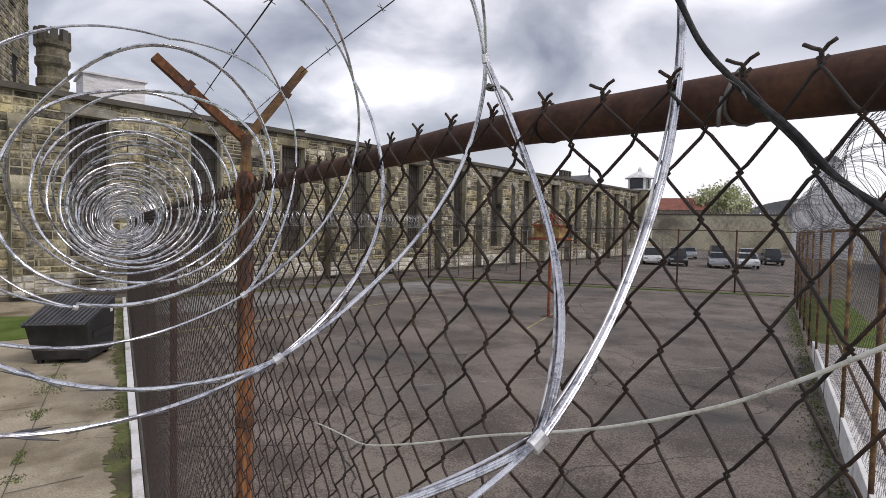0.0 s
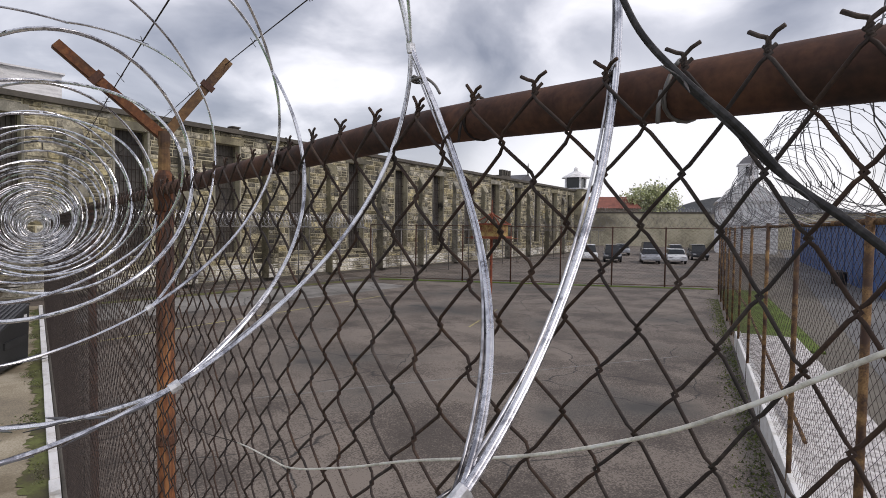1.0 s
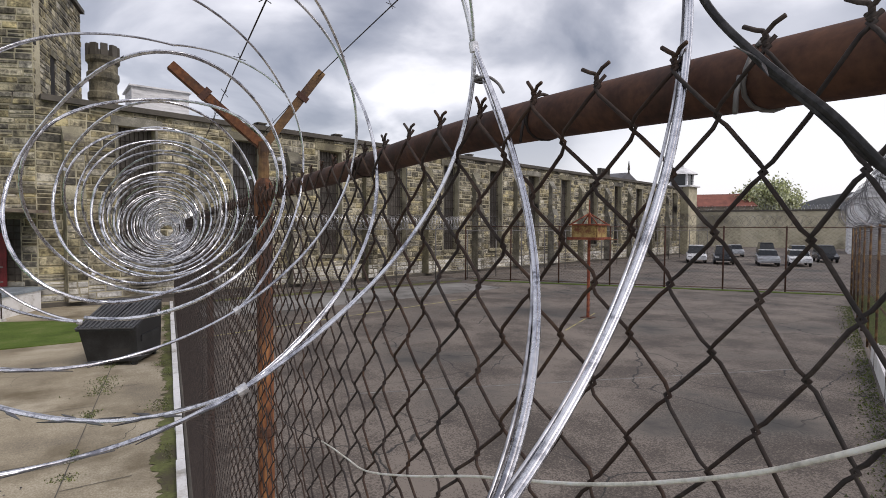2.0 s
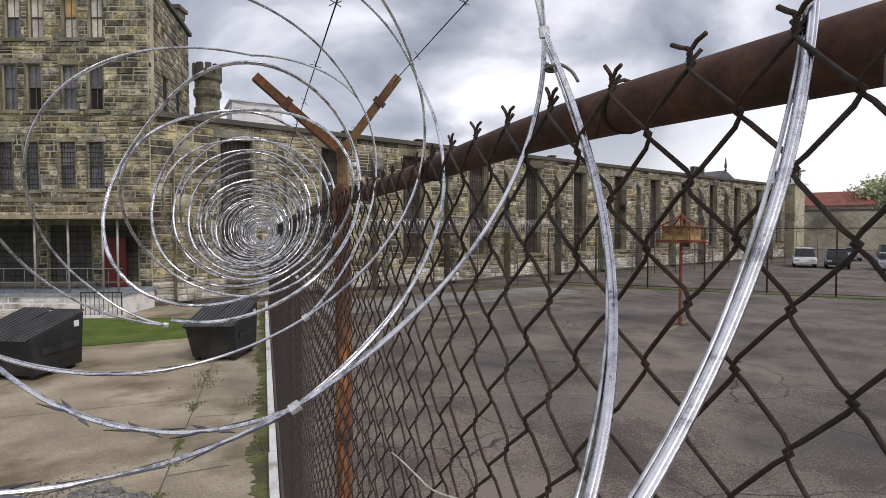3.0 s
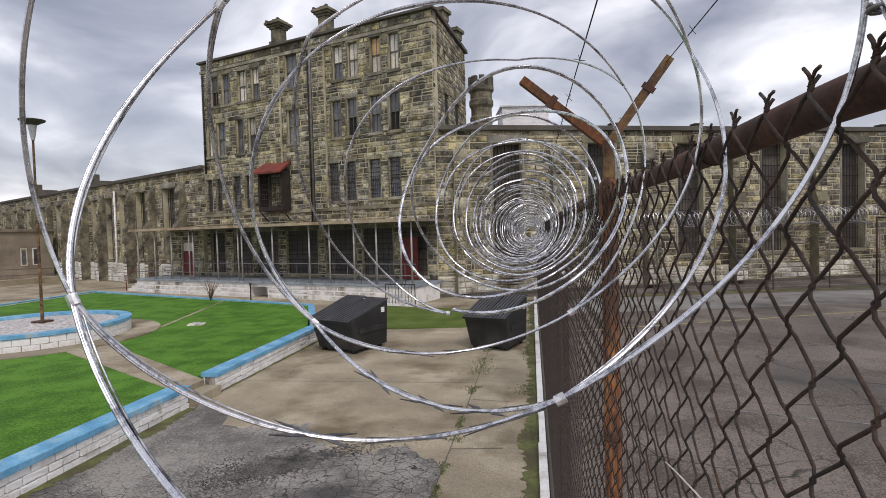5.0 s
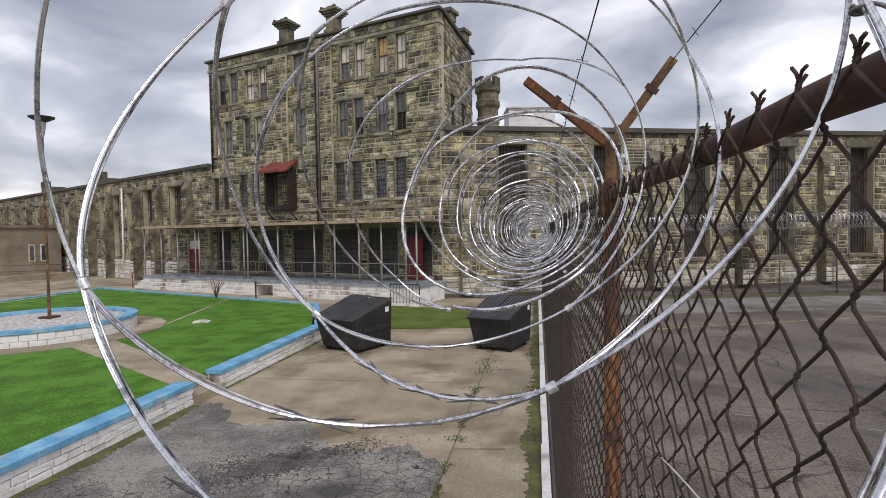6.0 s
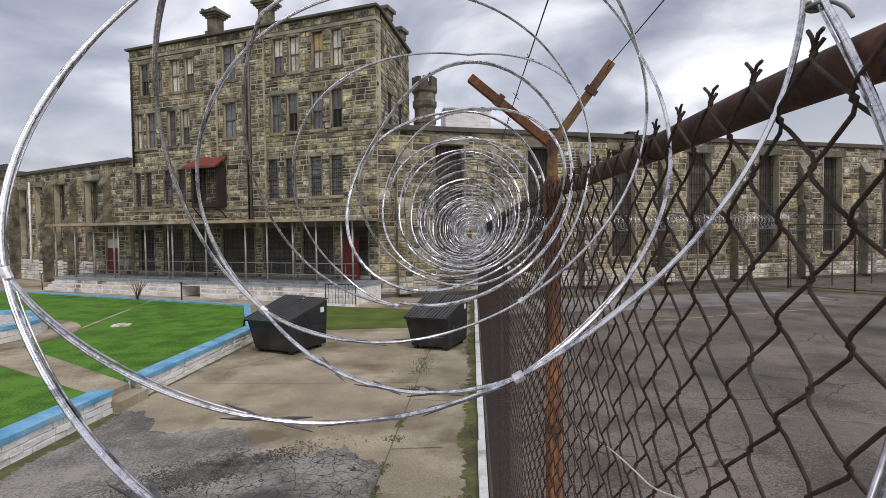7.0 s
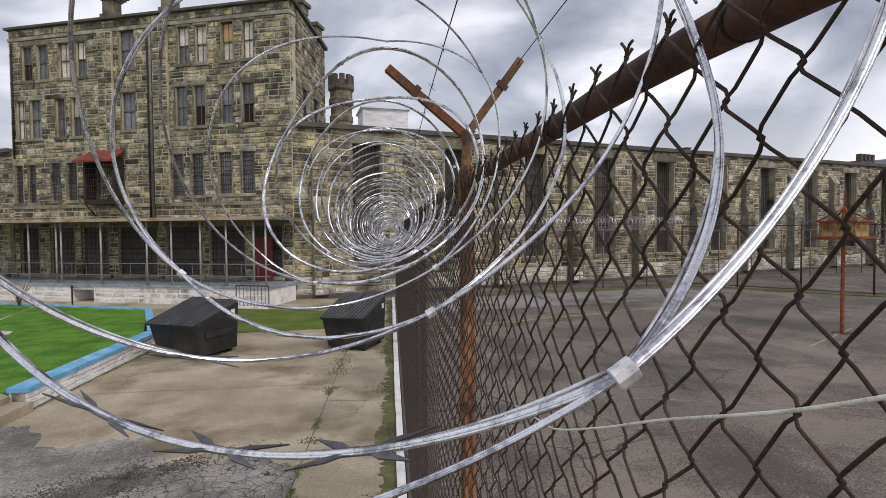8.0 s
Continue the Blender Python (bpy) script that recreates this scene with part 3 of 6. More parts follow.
def sash_window(parent, u0, u1, z0, z1, kind="sash", deep=0.13, thick=0.5):
    """A window set in its opening, with frame, panes, sill and, where it has them, bars."""
    w = new("window")
    w.parent = parent
    w.empty_display_size = 0.1
    fw = 0.045
    zm = (z0 + z1) / 2
    part("window_frame", boxes((u0, deep, z0, u0 + fw, deep + 0.09, z1), (u1 - fw, deep, z0, u1, deep + 0.09, z1), (u0 + fw, deep, z1 - fw, u1 - fw, deep + 0.09, z1), (u0 + fw, deep, z0, u1 - fw, deep + 0.09, z0 + fw), (u0 + fw, deep - 0.01, zm - 0.025, u1 - fw, deep + 0.08, zm + 0.025)), M["frame"], w)
    # "open" has no glass below: a near-black sheet paints the room's shade
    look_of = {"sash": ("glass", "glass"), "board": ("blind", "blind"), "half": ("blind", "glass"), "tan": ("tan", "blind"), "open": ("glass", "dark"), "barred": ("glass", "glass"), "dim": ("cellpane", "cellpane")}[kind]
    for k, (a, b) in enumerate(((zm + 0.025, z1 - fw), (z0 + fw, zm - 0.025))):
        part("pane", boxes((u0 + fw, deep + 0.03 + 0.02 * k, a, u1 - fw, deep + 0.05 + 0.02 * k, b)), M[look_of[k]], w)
    if kind not in ("barred", "dim"):
        um = (u0 + u1) / 2
        part("glazing_bar", boxes((um - 0.015, deep + 0.005, z0 + fw, um + 0.015, deep + 0.03, z1 - fw)), M["frame"], w)
    else:
        paths = [[(u0 + (u1 - u0) * k / 6, deep - 0.12, z0), (u0 + (u1 - u0) * k / 6, deep - 0.12, z1)] for k in range(1, 6)]
        paths += [[(u0, deep - 0.12, z0 + (z1 - z0) * k / 9), (u1, deep - 0.12, z0 + (z1 - z0) * k / 9)] for k in range(1, 9)]
        part("window_grille", tubes("window_grille", paths, 0.014, M["bars"], 4, False), None, w)
    part("window_sill", boxes((u0 - 0.12, -0.09, z0 - 0.17, u1 + 0.12, deep, z0 - 0.005), bevel=0.015), M["trim"], w)
    part("lintel", boxes((u0 - 0.12, -0.045, z1 + 0.005, u1 + 0.12, deep, z1 + 0.24), bevel=0.015), M["trim"], w)
    for s in ((u0 - 0.055, u0 - 0.004), (u1 + 0.004, u1 + 0.055)):
        part("jamb", boxes((s[0], -0.05, z0 + 0.005, s[1], deep, z1 - 0.002), bevel=0.01), M["trim"], w)
    return w


# main building: four storeys of rock-faced sandstone
FL = 17.31
main = thing("main_building", pose(-21.5, 32.93, 0, 0, 0, -18.28), "four-storey weathered sandstone prison building with sash windows", "building")
W3 = [(0.88, 1.6, 11.9, 13.8), (1.94, 2.65, 11.9, 13.8), (3.38, 4.12, 11.9, 13.8), (4.55, 5.2, 11.9, 13.8), (7.35, 8.3, 12.15, 14.1), (10.92, 11.6, 12.1, 14.0), (11.98, 12.65, 12.1, 14.0), (13.5, 14.15, 12.1, 14.0), (14.68, 15.3, 12.1, 14.0)]
W2 = [(0.4, 1.0, 8.7, 10.8), (1.35, 2.1, 8.7, 10.8), (3.1, 3.72, 8.7, 10.8), (4.15, 4.8, 8.7, 10.8), (7.4, 8.25, 8.9, 10.85), (10.72, 11.38, 8.9, 10.95), (11.8, 12.48, 8.9, 10.95), (13.38, 14.05, 8.9, 10.9), (14.58, 15.25, 8.9, 10.9)]
W1 = [(0.18, 0.72, 5.1, 7.2), (1.08, 1.6, 5.1, 7.2), (2.65, 3.28, 5.2, 7.25), (3.72, 4.4, 5.2, 7.25), (5.75, 7.3, 5.25, 7.15), (10.4, 11.1, 5.3, 7.45), (11.6, 12.28, 5.3, 7.45), (13.2, 13.95, 5.35, 7.45), (14.5, 15.2, 5.35, 7.45)]
W0 = [(0.4, 1.7, 1.1, 3.7), (2.5, 4.1, 1.1, 3.7), (4.6, 6.3, 1.1, 3.7), (7.0, 9.4, 1.1, 3.7), (10.0, 12.1, 1.1, 3.7), (12.6, 14.6, 1.1, 3.7), (15.1, 16.7, 1.1, 3.7)]
HOLES = W3 + W2 + W1 + W0
part("wall", wall_core(FL, 0, 14.1, 0.5, HOLES), M["mortar"], main)
part("cornice", boxes((-0.16, -0.2, 14.75, FL + 0.16, 0.5, 14.88), bevel=0.02), M["cope"], main, "thin dark projecting coping")
part("string_course", boxes((-0.05, -0.07, 14.12, FL + 0.05, 0.5, 14.3), bevel=0.02), M["trim"], main, "weathered string course with pale streaks")
part("parapet", boxes((0, 0.0, 14.325, FL, 0.5, 14.745)), M["trim"], main)
inv = main.matrix_basis.inverted()
BACK = inv.to_3x3() @ Vector((0.8, 7.4, 0))


def prism(pts, z0, z1):
    bm = bmesh.new()
    lo = [bm.verts.new((x, y, z0)) for x, y in pts]
    hi = [bm.verts.new((x, y, z1)) for x, y in pts]
    bm.faces.new(lo[::-1])
    bm.faces.new(hi)
    for i in range(len(pts)):
        j = (i + 1) % len(pts)
        bm.faces.new((lo[i], lo[j], hi[j], hi[i]))
    bmesh.ops.recalc_face_normals(bm, faces=bm.faces[:])
    return bm


def skew(u, s):
    return (u + BACK.x * s, BACK.y * s)


t0 = 0.502 / BACK.y
part("side_wall", prism([skew(FL - 0.5, t0), skew(FL, t0), skew(FL, 1), skew(FL - 0.5, 1)], 0, 14.745), M["mortar"], main)
part("side_wall", prism([skew(0, t0), skew(0.5, t0), skew(0.5, 1), skew(0, 1)], 0, 14.745), M["mortar"], main)
part("back_wall", prism([skew(0.502, 0.95), skew(FL - 0.502, 0.95), skew(FL - 0.502, 1), skew(0.502, 1)], 0, 14.745), M["mortar"], main)
part("roof", prism([skew(-0.2, t0), skew(FL + 0.2, t0), skew(FL + 0.2, 1.02), skew(-0.2, 1.02)], 14.75, 14.94), M["cope"], main)
# near-black sheet in place of the unlit rooms behind the windows
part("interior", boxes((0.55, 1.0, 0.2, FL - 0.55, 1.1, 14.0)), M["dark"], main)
part("band_course", boxes((-0.02, -0.08, 4.75, FL + 0.02, -0.001, 4.95), bevel=0.015), M["trim"], main)
rng = random.Random(5)
fac_blocks = block_rows(FL, 0, 14.1, HOLES, rng) + block_rows(FL, 14.33, 14.74, [], rng)
kinds3 = ["open", "sash", "board", "half", "sash", "half", "board", "tan", "board"]
kinds2 = ["board", "sash", "sash", "half", "sash", "sash", "open", "sash", "open"]
for ws, ks in ((W3, kinds3), (W2, kinds2), (W1, ["barred"] * 9), (W0, ["dim"] * 7)):
    for wdw, k in zip(ws, ks):
        sash_window(main, *wdw, kind=k)
# pilasters with chimneys, and the drain pipe
for u in (6.6, 10.0):
    bm = boxes((u - 0.5, -0.2, 4.9, u + 0.4, -0.06, 14.1), bevel=0.02)
    part("pilaster", bm, M["mortar"], main)
    fac_blocks += [(a + u - 0.5, b + u - 0.5, c, d, -0.2) for a, b, c, d in block_rows(0.9, 4.92, 14.08, [], rng, length=(0.35, 0.6))]
for u in (6.65, 10.3):
    ch = part("chimney", boxes((u - 0.33, 0.0, 14.955, u + 0.33, 0.62, 15.82), bevel=0.025), M["darkstone"], main, "corbelled stone chimney with a flared crown")
    part("plinth", boxes((u - 0.42, -0.1, 14.89, u + 0.42, -0.002, 15.1), bevel=0.02), M["darkstone"], ch)
    for nm, g, z0_, z1_ in (("corbel", 0.08, 15.82, 15.94), ("corbel", 0.18, 15.94, 16.06), ("crown", 0.28, 16.06, 16.2), ("cap", 0.08, 16.2, 16.34)):
        part(nm, boxes((u - 0.33 - g, -g, z0_ + 0.001, u + 0.33 + g, 0.62 + g, z1_), bevel=0.025), M["darkstone"], ch)
    for cu in (-0.52, 0.38):
        part("crown_block", boxes((u + cu, -0.26, 16.2, u + cu + 0.14, -0.1, 16.33), bevel=0.02), M["cope"], ch)
    part("flue", boxes((u - 0.25, 0.05, 16.34, u + 0.25, 0.55, 16.44), bevel=0.02), M["cope"], ch)
for s in (0.3, 0.72):
    cx, cy = skew(FL, s)
    part("chimney", boxes((cx - 0.5, cy - 0.4, 14.955, cx + 0.2, cy + 0.4, 15.35), (cx - 0.6, cy - 0.5, 15.35, cx + 0.32, cy + 0.5, 15.55), bevel=0.03), M["darkstone"], main, "corbelled stone chimney")
part("drain_pipe", tubes("drain_pipe", [[(9.35, -0.14, 4.2), (9.35, -0.14, 14.0), (9.35, 0.02, 14.3)]], 0.08, M["steel"], 8), None, main, "grey iron drain pipe")
part("drain_pipe", tubes("drain_pipe", [[(9.15, -0.12, 4.2), (9.15, -0.12, 14.1)]], 0.045, M["bars"], 8), None, main, "dark iron drain pipe")
part("drain_pipe", tubes("drain_pipe", [[(0.25, -0.1, 7.6), (0.25, -0.1, 14.0)]], 0.05, M["bars"], 8), None, main, "dark iron drain pipe")
# the little bay with its red awning
bay = part("bay", boxes((5.55, -0.75, 5.0, 5.7, -0.06, 7.2), (7.35, -0.75, 5.0, 7.5, -0.06, 7.2), (5.7, -0.75, 5.0, 7.35, -0.62, 5.15), (5.55, -0.75, 4.9, 7.5, -0.06, 5.0), (5.7, -0.75, 7.05, 7.35, -0.62, 7.2), bevel=0.01), M["bars"], main, "rusty barred bay over the porch")
part("bay_bars", tubes("bay_bars", [[(5.7 + 0.15 * k, -0.7, 5.1), (5.7 + 0.15 * k, -0.7, 7.1)] for k in range(1, 11)] + [[(5.7, -0.7, 5.3 + 0.3 * k), (7.35, -0.7, 5.3 + 0.3 * k)] for k in range(6)], 0.018, M["bars"], 4, False), None, bay)
bm = bmesh.new()
q = [(5.3, -1.15, 7.2), (7.75, -1.15, 7.2), (7.6, -0.06, 7.85), (5.45, -0.06, 7.85)]
vv = [bm.verts.new(p) for p in q] + [bm.verts.new((p[0], p[1], p[2] - 0.12)) for p in q]
for f in ((0, 1, 2, 3), (7, 6, 5, 4), (0, 4, 5, 1), (1, 5, 6, 2), (2, 6, 7, 3), (3, 7, 4, 0)):
    bm.faces.new([vv[i] for i in f])
part("awning", bm, M["red"], main, "faded red sheet metal awning")
for bx in (5.6, 7.45):
    part("bracket", tubes("bracket", [[(bx, -0.72, 4.92), (bx, -0.06, 4.3)]], 0.04, M["bars"], 6), None, bay)
# side wall stones, turned to the east side
side = thing("side_face", pose(-5.06, 27.5, 0, 0, 0, 83.83), "rock-faced sandstone side of the prison building", "wall", "", "structure")
SW = [(2.2, 2.8, 9.0, 11.0), (4.6, 5.2, 9.0, 11.0)]
side_blocks = block_rows(7.4, 8.2, 14.74, SW, rng)
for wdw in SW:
    # flat sheet whose black stands in for the shade of a window opening
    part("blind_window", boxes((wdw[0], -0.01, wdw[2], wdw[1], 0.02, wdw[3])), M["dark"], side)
    part("lintel", boxes((wdw[0] - 0.15, -0.08, wdw[3], wdw[1] + 0.15, -0.005, wdw[3] + 0.28)), M["trim"], side)

# crenellated turret behind the building
tur = thing("corner_turret", pose(-3.35, 36.0, -0.5), "round sandstone corner turret with battlements", "turret")
part("shaft", lathe([(0.7 * 1.1, 8.0), (0.7, 10.9), (0.76, 11.0), (0.76, 11.3), (0.68, 11.4), (0.68, 11.9), (0.8, 12.1), (0.8, 12.4), (0.72, 12.5), (0.72, 12.9), (0.84, 13.05), (0.84, 13.3)], 20), M["darkstone"], tur)
for k in range(9):
    a = 2 * math.pi * k / 9
    bm = boxes((-0.17, -0.12, 13.3, 0.17, 0.12, 13.95), bevel=0.02)
    part("merlon", bm, M["cope"], tur, m=pose(0.7 * math.cos(a), 0.7 * math.sin(a), 0, 0, 0, math.degrees(a) + 90))
pl = thing("plant_house", pose(-1.0, 40.5, 0, 0, 0, 10), "plain white roof-top plant room", "roof structure")
part("body", boxes((-1.2, 0, 8, 2.2, 3, 12.4)), M["chapel"], pl)
part("roof", boxes((-1.35, -0.15, 12.4, 2.35, 3.15, 12.5)), M["chapel"], pl)

# cell block: a long wall of tall recessed windows
CL = 69.0
cell = thing("cell_block", pose(-5.06, 27.5, 0, 0, 0, 18.78), "long weathered sandstone cell block with tall barred windows", "building")
CW = [(3.05 + 5.27 * k, 4.6 + 5.27 * k, 1.75, 7.95) for k in range(13)]
part("wall", wall_core(CL, 0, 8.6, 0.7, CW), M["mortar"], cell)
part("coping", boxes((0.2, -0.22, 8.6, CL + 0.2, 0.9, 8.85), bevel=0.02), M["cope"], cell, "dark stone coping")
part("roof", boxes((0.3, 0.9, 8.3, CL, 14, 8.6)), M["slate"], cell)
part("end_wall", boxes((CL - 0.7, 0.702, 0, CL, 14, 8.3)), M["mortar"], cell)
# one black sheet paints the darkness of the cells behind the panes
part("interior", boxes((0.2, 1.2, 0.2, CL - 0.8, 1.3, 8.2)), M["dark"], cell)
rng2 = random.Random(8)
cell_blocks = block_rows(CL, 1.08, 8.6, [(a - 0.115, b + 0.115, c, d + 0.05) for a, b, c, d in CW], rng2, course=(0.24, 0.4), length=(0.5, 1.3))
BUTT = [0.9 + 5.27 * k for k in range(13)]
base_blocks = block_rows(CL, 0.2, 1.06, [(u, u + 0.75, 0, 2) for u in BUTT], rng2, course=(0.28, 0.3), length=(0.5, 1.2))
part("plinth", boxes((0, -0.25, 0, CL, -0.002, 0.18), bevel=0.02), M["cope"], cell)
for (a, b, c, d) in CW:
    w = new("window")
    w.parent = cell
    part("reveal", boxes((a - 0.11, -0.03, c, a - 0.002, 0.4, d), (b + 0.002, -0.03, c, b + 0.11, 0.4, d), bevel=0.015), M["trim"], w)
    part("lintel", boxes((a - 0.3, -0.06, d + 0.002, b + 0.3, 0.4, d + 0.42), bevel=0.02), M["trim"], w)
    part("window_sill", boxes((a - 0.1, -0.1, c - 0.2, b + 0.1, 0.5, c - 0.002), bevel=0.02), M["trim"], w)
    paths = [[(a + (b - a) * k / 8, 0.42, c), (a + (b - a) * k / 8, 0.42, d)] for k in range(9)] + [[(a, 0.42, c + (d - c) * k / 10), (b, 0.42, c + (d - c) * k / 10)] for k in range(1, 10)]
    part("window_grille", tubes("window_grille", paths, 0.022, M["bars"], 4, False), None, w)
    part("pane", boxes((a, 0.55, c, b, 0.58, d)), M["cellpane"], w)
# buttress strips with sloped heads between the windows
for k in range(13):
    u = 0.9 + 5.27 * k
    bm = bmesh.new()
    pr = [(-0.001, 0.19), (-0.62, 0.19), (-0.62, 4.6), (-0.42, 5.1), (-0.42, 7.0), (-0.001, 7.7)]
    va = [bm.verts.new((u, y, z)) for y, z in pr]
    vb = [bm.verts.new((u + 0.75, y, z)) for y, z in pr]
    bm.faces.new(va[::-1])
    bm.faces.new(vb)
    for i in range(len(pr)):
        j = (i + 1) % len(pr)
        bm.faces.new((va[i], va[j], vb[j], vb[i]))
    bmesh.ops.recalc_face_normals(bm, faces=bm.faces[:])
    part("buttress", bm, M["trim"], cell, "stepped stone buttress")
    base_blocks += [(a + u, b + u, c, d, -0.62) for a, b, c, d in block_rows(0.75, 0.2, 1.06, [], rng2, course=(0.28, 0.3), length=(0.3, 0.5))]
    cell_blocks += [(a + u, b + u, c, d, -0.62) for a, b, c, d in block_rows(0.75, 1.08, 4.58, [], rng2, length=(0.3, 0.5))] + [(a + u, b + u, c, d, -0.42) for a, b, c, d in block_rows(0.75, 5.12, 6.98, [], rng2, length=(0.3, 0.5))]
# roof turret, gable and vents on the cell block
rt = thing("roof_turret", cell.matrix_basis @ pose(52.2, 3, 8.6), "small battlemented stone turret on the cell block", "turret")
part("body", boxes((-1.1, -1, 0, 1.1, 1, 0.9), bevel=0.04), M["cope"], rt)
for k in range(4):
    part("merlon", boxes((-1.1 + 0.6 * k, -1.05, 0.9, -0.75 + 0.6 * k, -0.6, 1.5), bevel=0.03), M["cope"], rt)
gb = thing("gable_roof", cell.matrix_basis @ pose(58.0, 2, 8.6), "dark slate gable with a finial on the cell block", "roof")
bm = bmesh.new()
va = [bm.verts.new(p) for p in ((-4, 0, 0), (4, 0, 0), (0, 0, 1.5), (-4, 9, 0), (4, 9, 0), (0, 9, 1.5))]
for f in ((0, 1, 2), (5, 4, 3), (0, 2, 5, 3), (2, 1, 4, 5), (1, 0, 3, 4)):
    bm.faces.new([va[i] for i in f])
part("slope", bm, M["slate"], gb)
part("finial", lathe([(0.14, 1.4), (0.08, 1.7), (0.16, 1.9), (0.03, 2.9)], 8), M["cope"], gb)
gt = thing("guard_tower", cell.matrix_basis @ pose(70.6, 0.5, 0), "stone guard tower with a glazed white cabin", "guard tower")
part("shaft", boxes((-1.5, -1.5, 0, 1.5, 1.5, 8.9), bevel=0.05), M["mortar"], gt)
part("cabin", boxes((-1.0, -1.0, 9.1, 1.0, 1.0, 10.6)), M["carglass"], gt)
part("balcony", boxes((-1.8, -1.8, 8.9, 1.8, 1.8, 9.1)), M["chapel"], gt)
for sx, sy in ((-1, -1), (1, -1), (1, 1), (-1, 1)):
    part("mullion", boxes((sx * 1.05 - 0.12, sy * 1.05 - 0.12, 9.1, sx * 1.05 + 0.12, sy * 1.05 + 0.12, 10.6)), M["chapel"], gt)
part("roof", lathe([(2.1, 10.6), (1.9, 10.75), (0.5, 11.5), (0.3, 11.6), (0.28, 11.95), (0.02, 12.2)], 8), M["chapel"], gt)
for k, u in enumerate((3.4, 8.5, 21.0)):
    v = thing("roof_vent", cell.matrix_basis @ pose(u + 7, 1.0, 8.85), "small dark roof vent", "vent", "roof vents")
    part("cowl", boxes((-0.22, -0.2, 0, 0.22, 0.2, 0.28), (-0.28, -0.26, 0.28, 0.28, 0.26, 0.36), bevel=0.02), M["cope"], v)

# left wing
LL = 52.0
wing = thing("left_wing", pose(-67.35, 57.44, 0, 0, 0, -28.13), "lower sandstone wing with tall barred windows and buttresses", "building")
def lu(u):
    return LL + u
LW = [(lu(-5.9), lu(-4.2), 1.9, 7.05), (lu(-8.0) - 2.3, lu(-6.6) - 2.2, 1.9, 7.05), (lu(-13.2), lu(-12.0), 1.9, 7.0), (lu(-15.9), lu(-14.7), 1.9, 6.9), (lu(-18.8), lu(-17.4), 1.9, 6.9), (lu(-23.3), lu(-21.8), 1.9, 6.9), (lu(-27.5), lu(-26.0), 1.9, 6.9)] + [(lu(-31.9 - 4.3 * k), lu(-30.4 - 4.3 * k), 1.9, 6.9) for k in range(5)]
part("wall", wall_core(LL, 0, 8.0, 0.6, LW), M["mortar"], wing)
part("coping", boxes((-0.2, -0.2, 8.0, LL - 0.2, 0.8, 8.22), bevel=0.02), M["cope"], wing, "dark stone coping")
part("roof", boxes((0, 0.8, 7.7, LL, 12, 8.0)), M["slate"], wing)
# black sheet added as the shade inside the wing
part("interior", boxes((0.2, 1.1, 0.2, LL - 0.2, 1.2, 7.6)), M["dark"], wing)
rng3 = random.Random(11)
wing_blocks = block_rows(LL, 1.6, 8.0, [(a - 0.115, b + 0.115, c, d + 0.05) for a, b, c, d in LW], rng3, course=(0.24, 0.38), length=(0.5, 1.2))
wing_base = block_rows(LL, 0.0, 1.58, [], rng3, course=(0.28, 0.4), length=(0.5, 1.2))
for (a, b, c, d) in LW:
    w = new("window")
    w.parent = wing
    part("reveal", boxes((a - 0.11, -0.03, c, a - 0.002, 0.35, d), (b + 0.002, -0.03, c, b + 0.11, 0.35, d), bevel=0.015), M["trim"], w)
    part("lintel", boxes((a - 0.25, -0.07, d + 0.002, b + 0.25, 0.35, d + 0.38), bevel=0.02), M["trim"], w)
    paths = [[(a + (b - a) * k / 6, 0.4, c), (a + (b - a) * k / 6, 0.4, d)] for k in range(7)] + [[(a, 0.4, c + (d - c) * k / 7), (b, 0.4, c + (d - c) * k / 7)] for k in range(1, 7)]
    part("window_grille", tubes("window_grille", paths, 0.022, M["bars"], 4, False), None, w)
    part("pane", boxes((a, 0.5, c, b, 0.53, d)), M["cellpane"], w)
for u in (-3.2, -7.6, -11.2, -16.6, -20.3, -24.8, -29.1, -33.6, -37.9, -42.2, -46.5):
    bm = bmesh.new()
    pr = [(-0.001, 0), (-0.75, 0), (-0.75, 4.2), (-0.5, 4.7), (-0.5, 6.6), (-0.001, 7.3)]
    va = [bm.verts.new((lu(u), y, z)) for y, z in pr]
    vb = [bm.verts.new((lu(u) + 0.6, y, z)) for y, z in pr]
    bm.faces.new(va[::-1])
    bm.faces.new(vb)
    for i in range(len(pr)):
        j = (i + 1) % len(pr)
        bm.faces.new((va[i], va[j], vb[j], vb[i]))
    bmesh.ops.recalc_face_normals(bm, faces=bm.faces[:])
    part("buttress", bm, M["darkstone"], wing, "stepped stone buttress")
    wing_base += [(a + lu(u), b + lu(u), c, d, -0.75) for a, b, c, d in block_rows(0.6, 0.0, 1.58, [], rng3, length=(0.3, 0.4))]
    wing_blocks += [(a + lu(u), b + lu(u), c, d, -0.75) for a, b, c, d in block_rows(0.6, 1.62, 4.18, [], rng3, length=(0.3, 0.4))] + [(a + lu(u), b + lu(u), c, d, -0.5) for a, b, c, d in block_rows(0.6, 4.72, 6.58, [], rng3, length=(0.3, 0.4))]
part("drain_pipe", tubes("drain_pipe", [[(lu(-14.2), -0.2, 0.6), (lu(-13.7), -0.2, 2.0), (lu(-13.7), -0.2, 7.4)]], 0.07, M["white"], 8), None, wing, "pale drain pipe with a kinked foot")
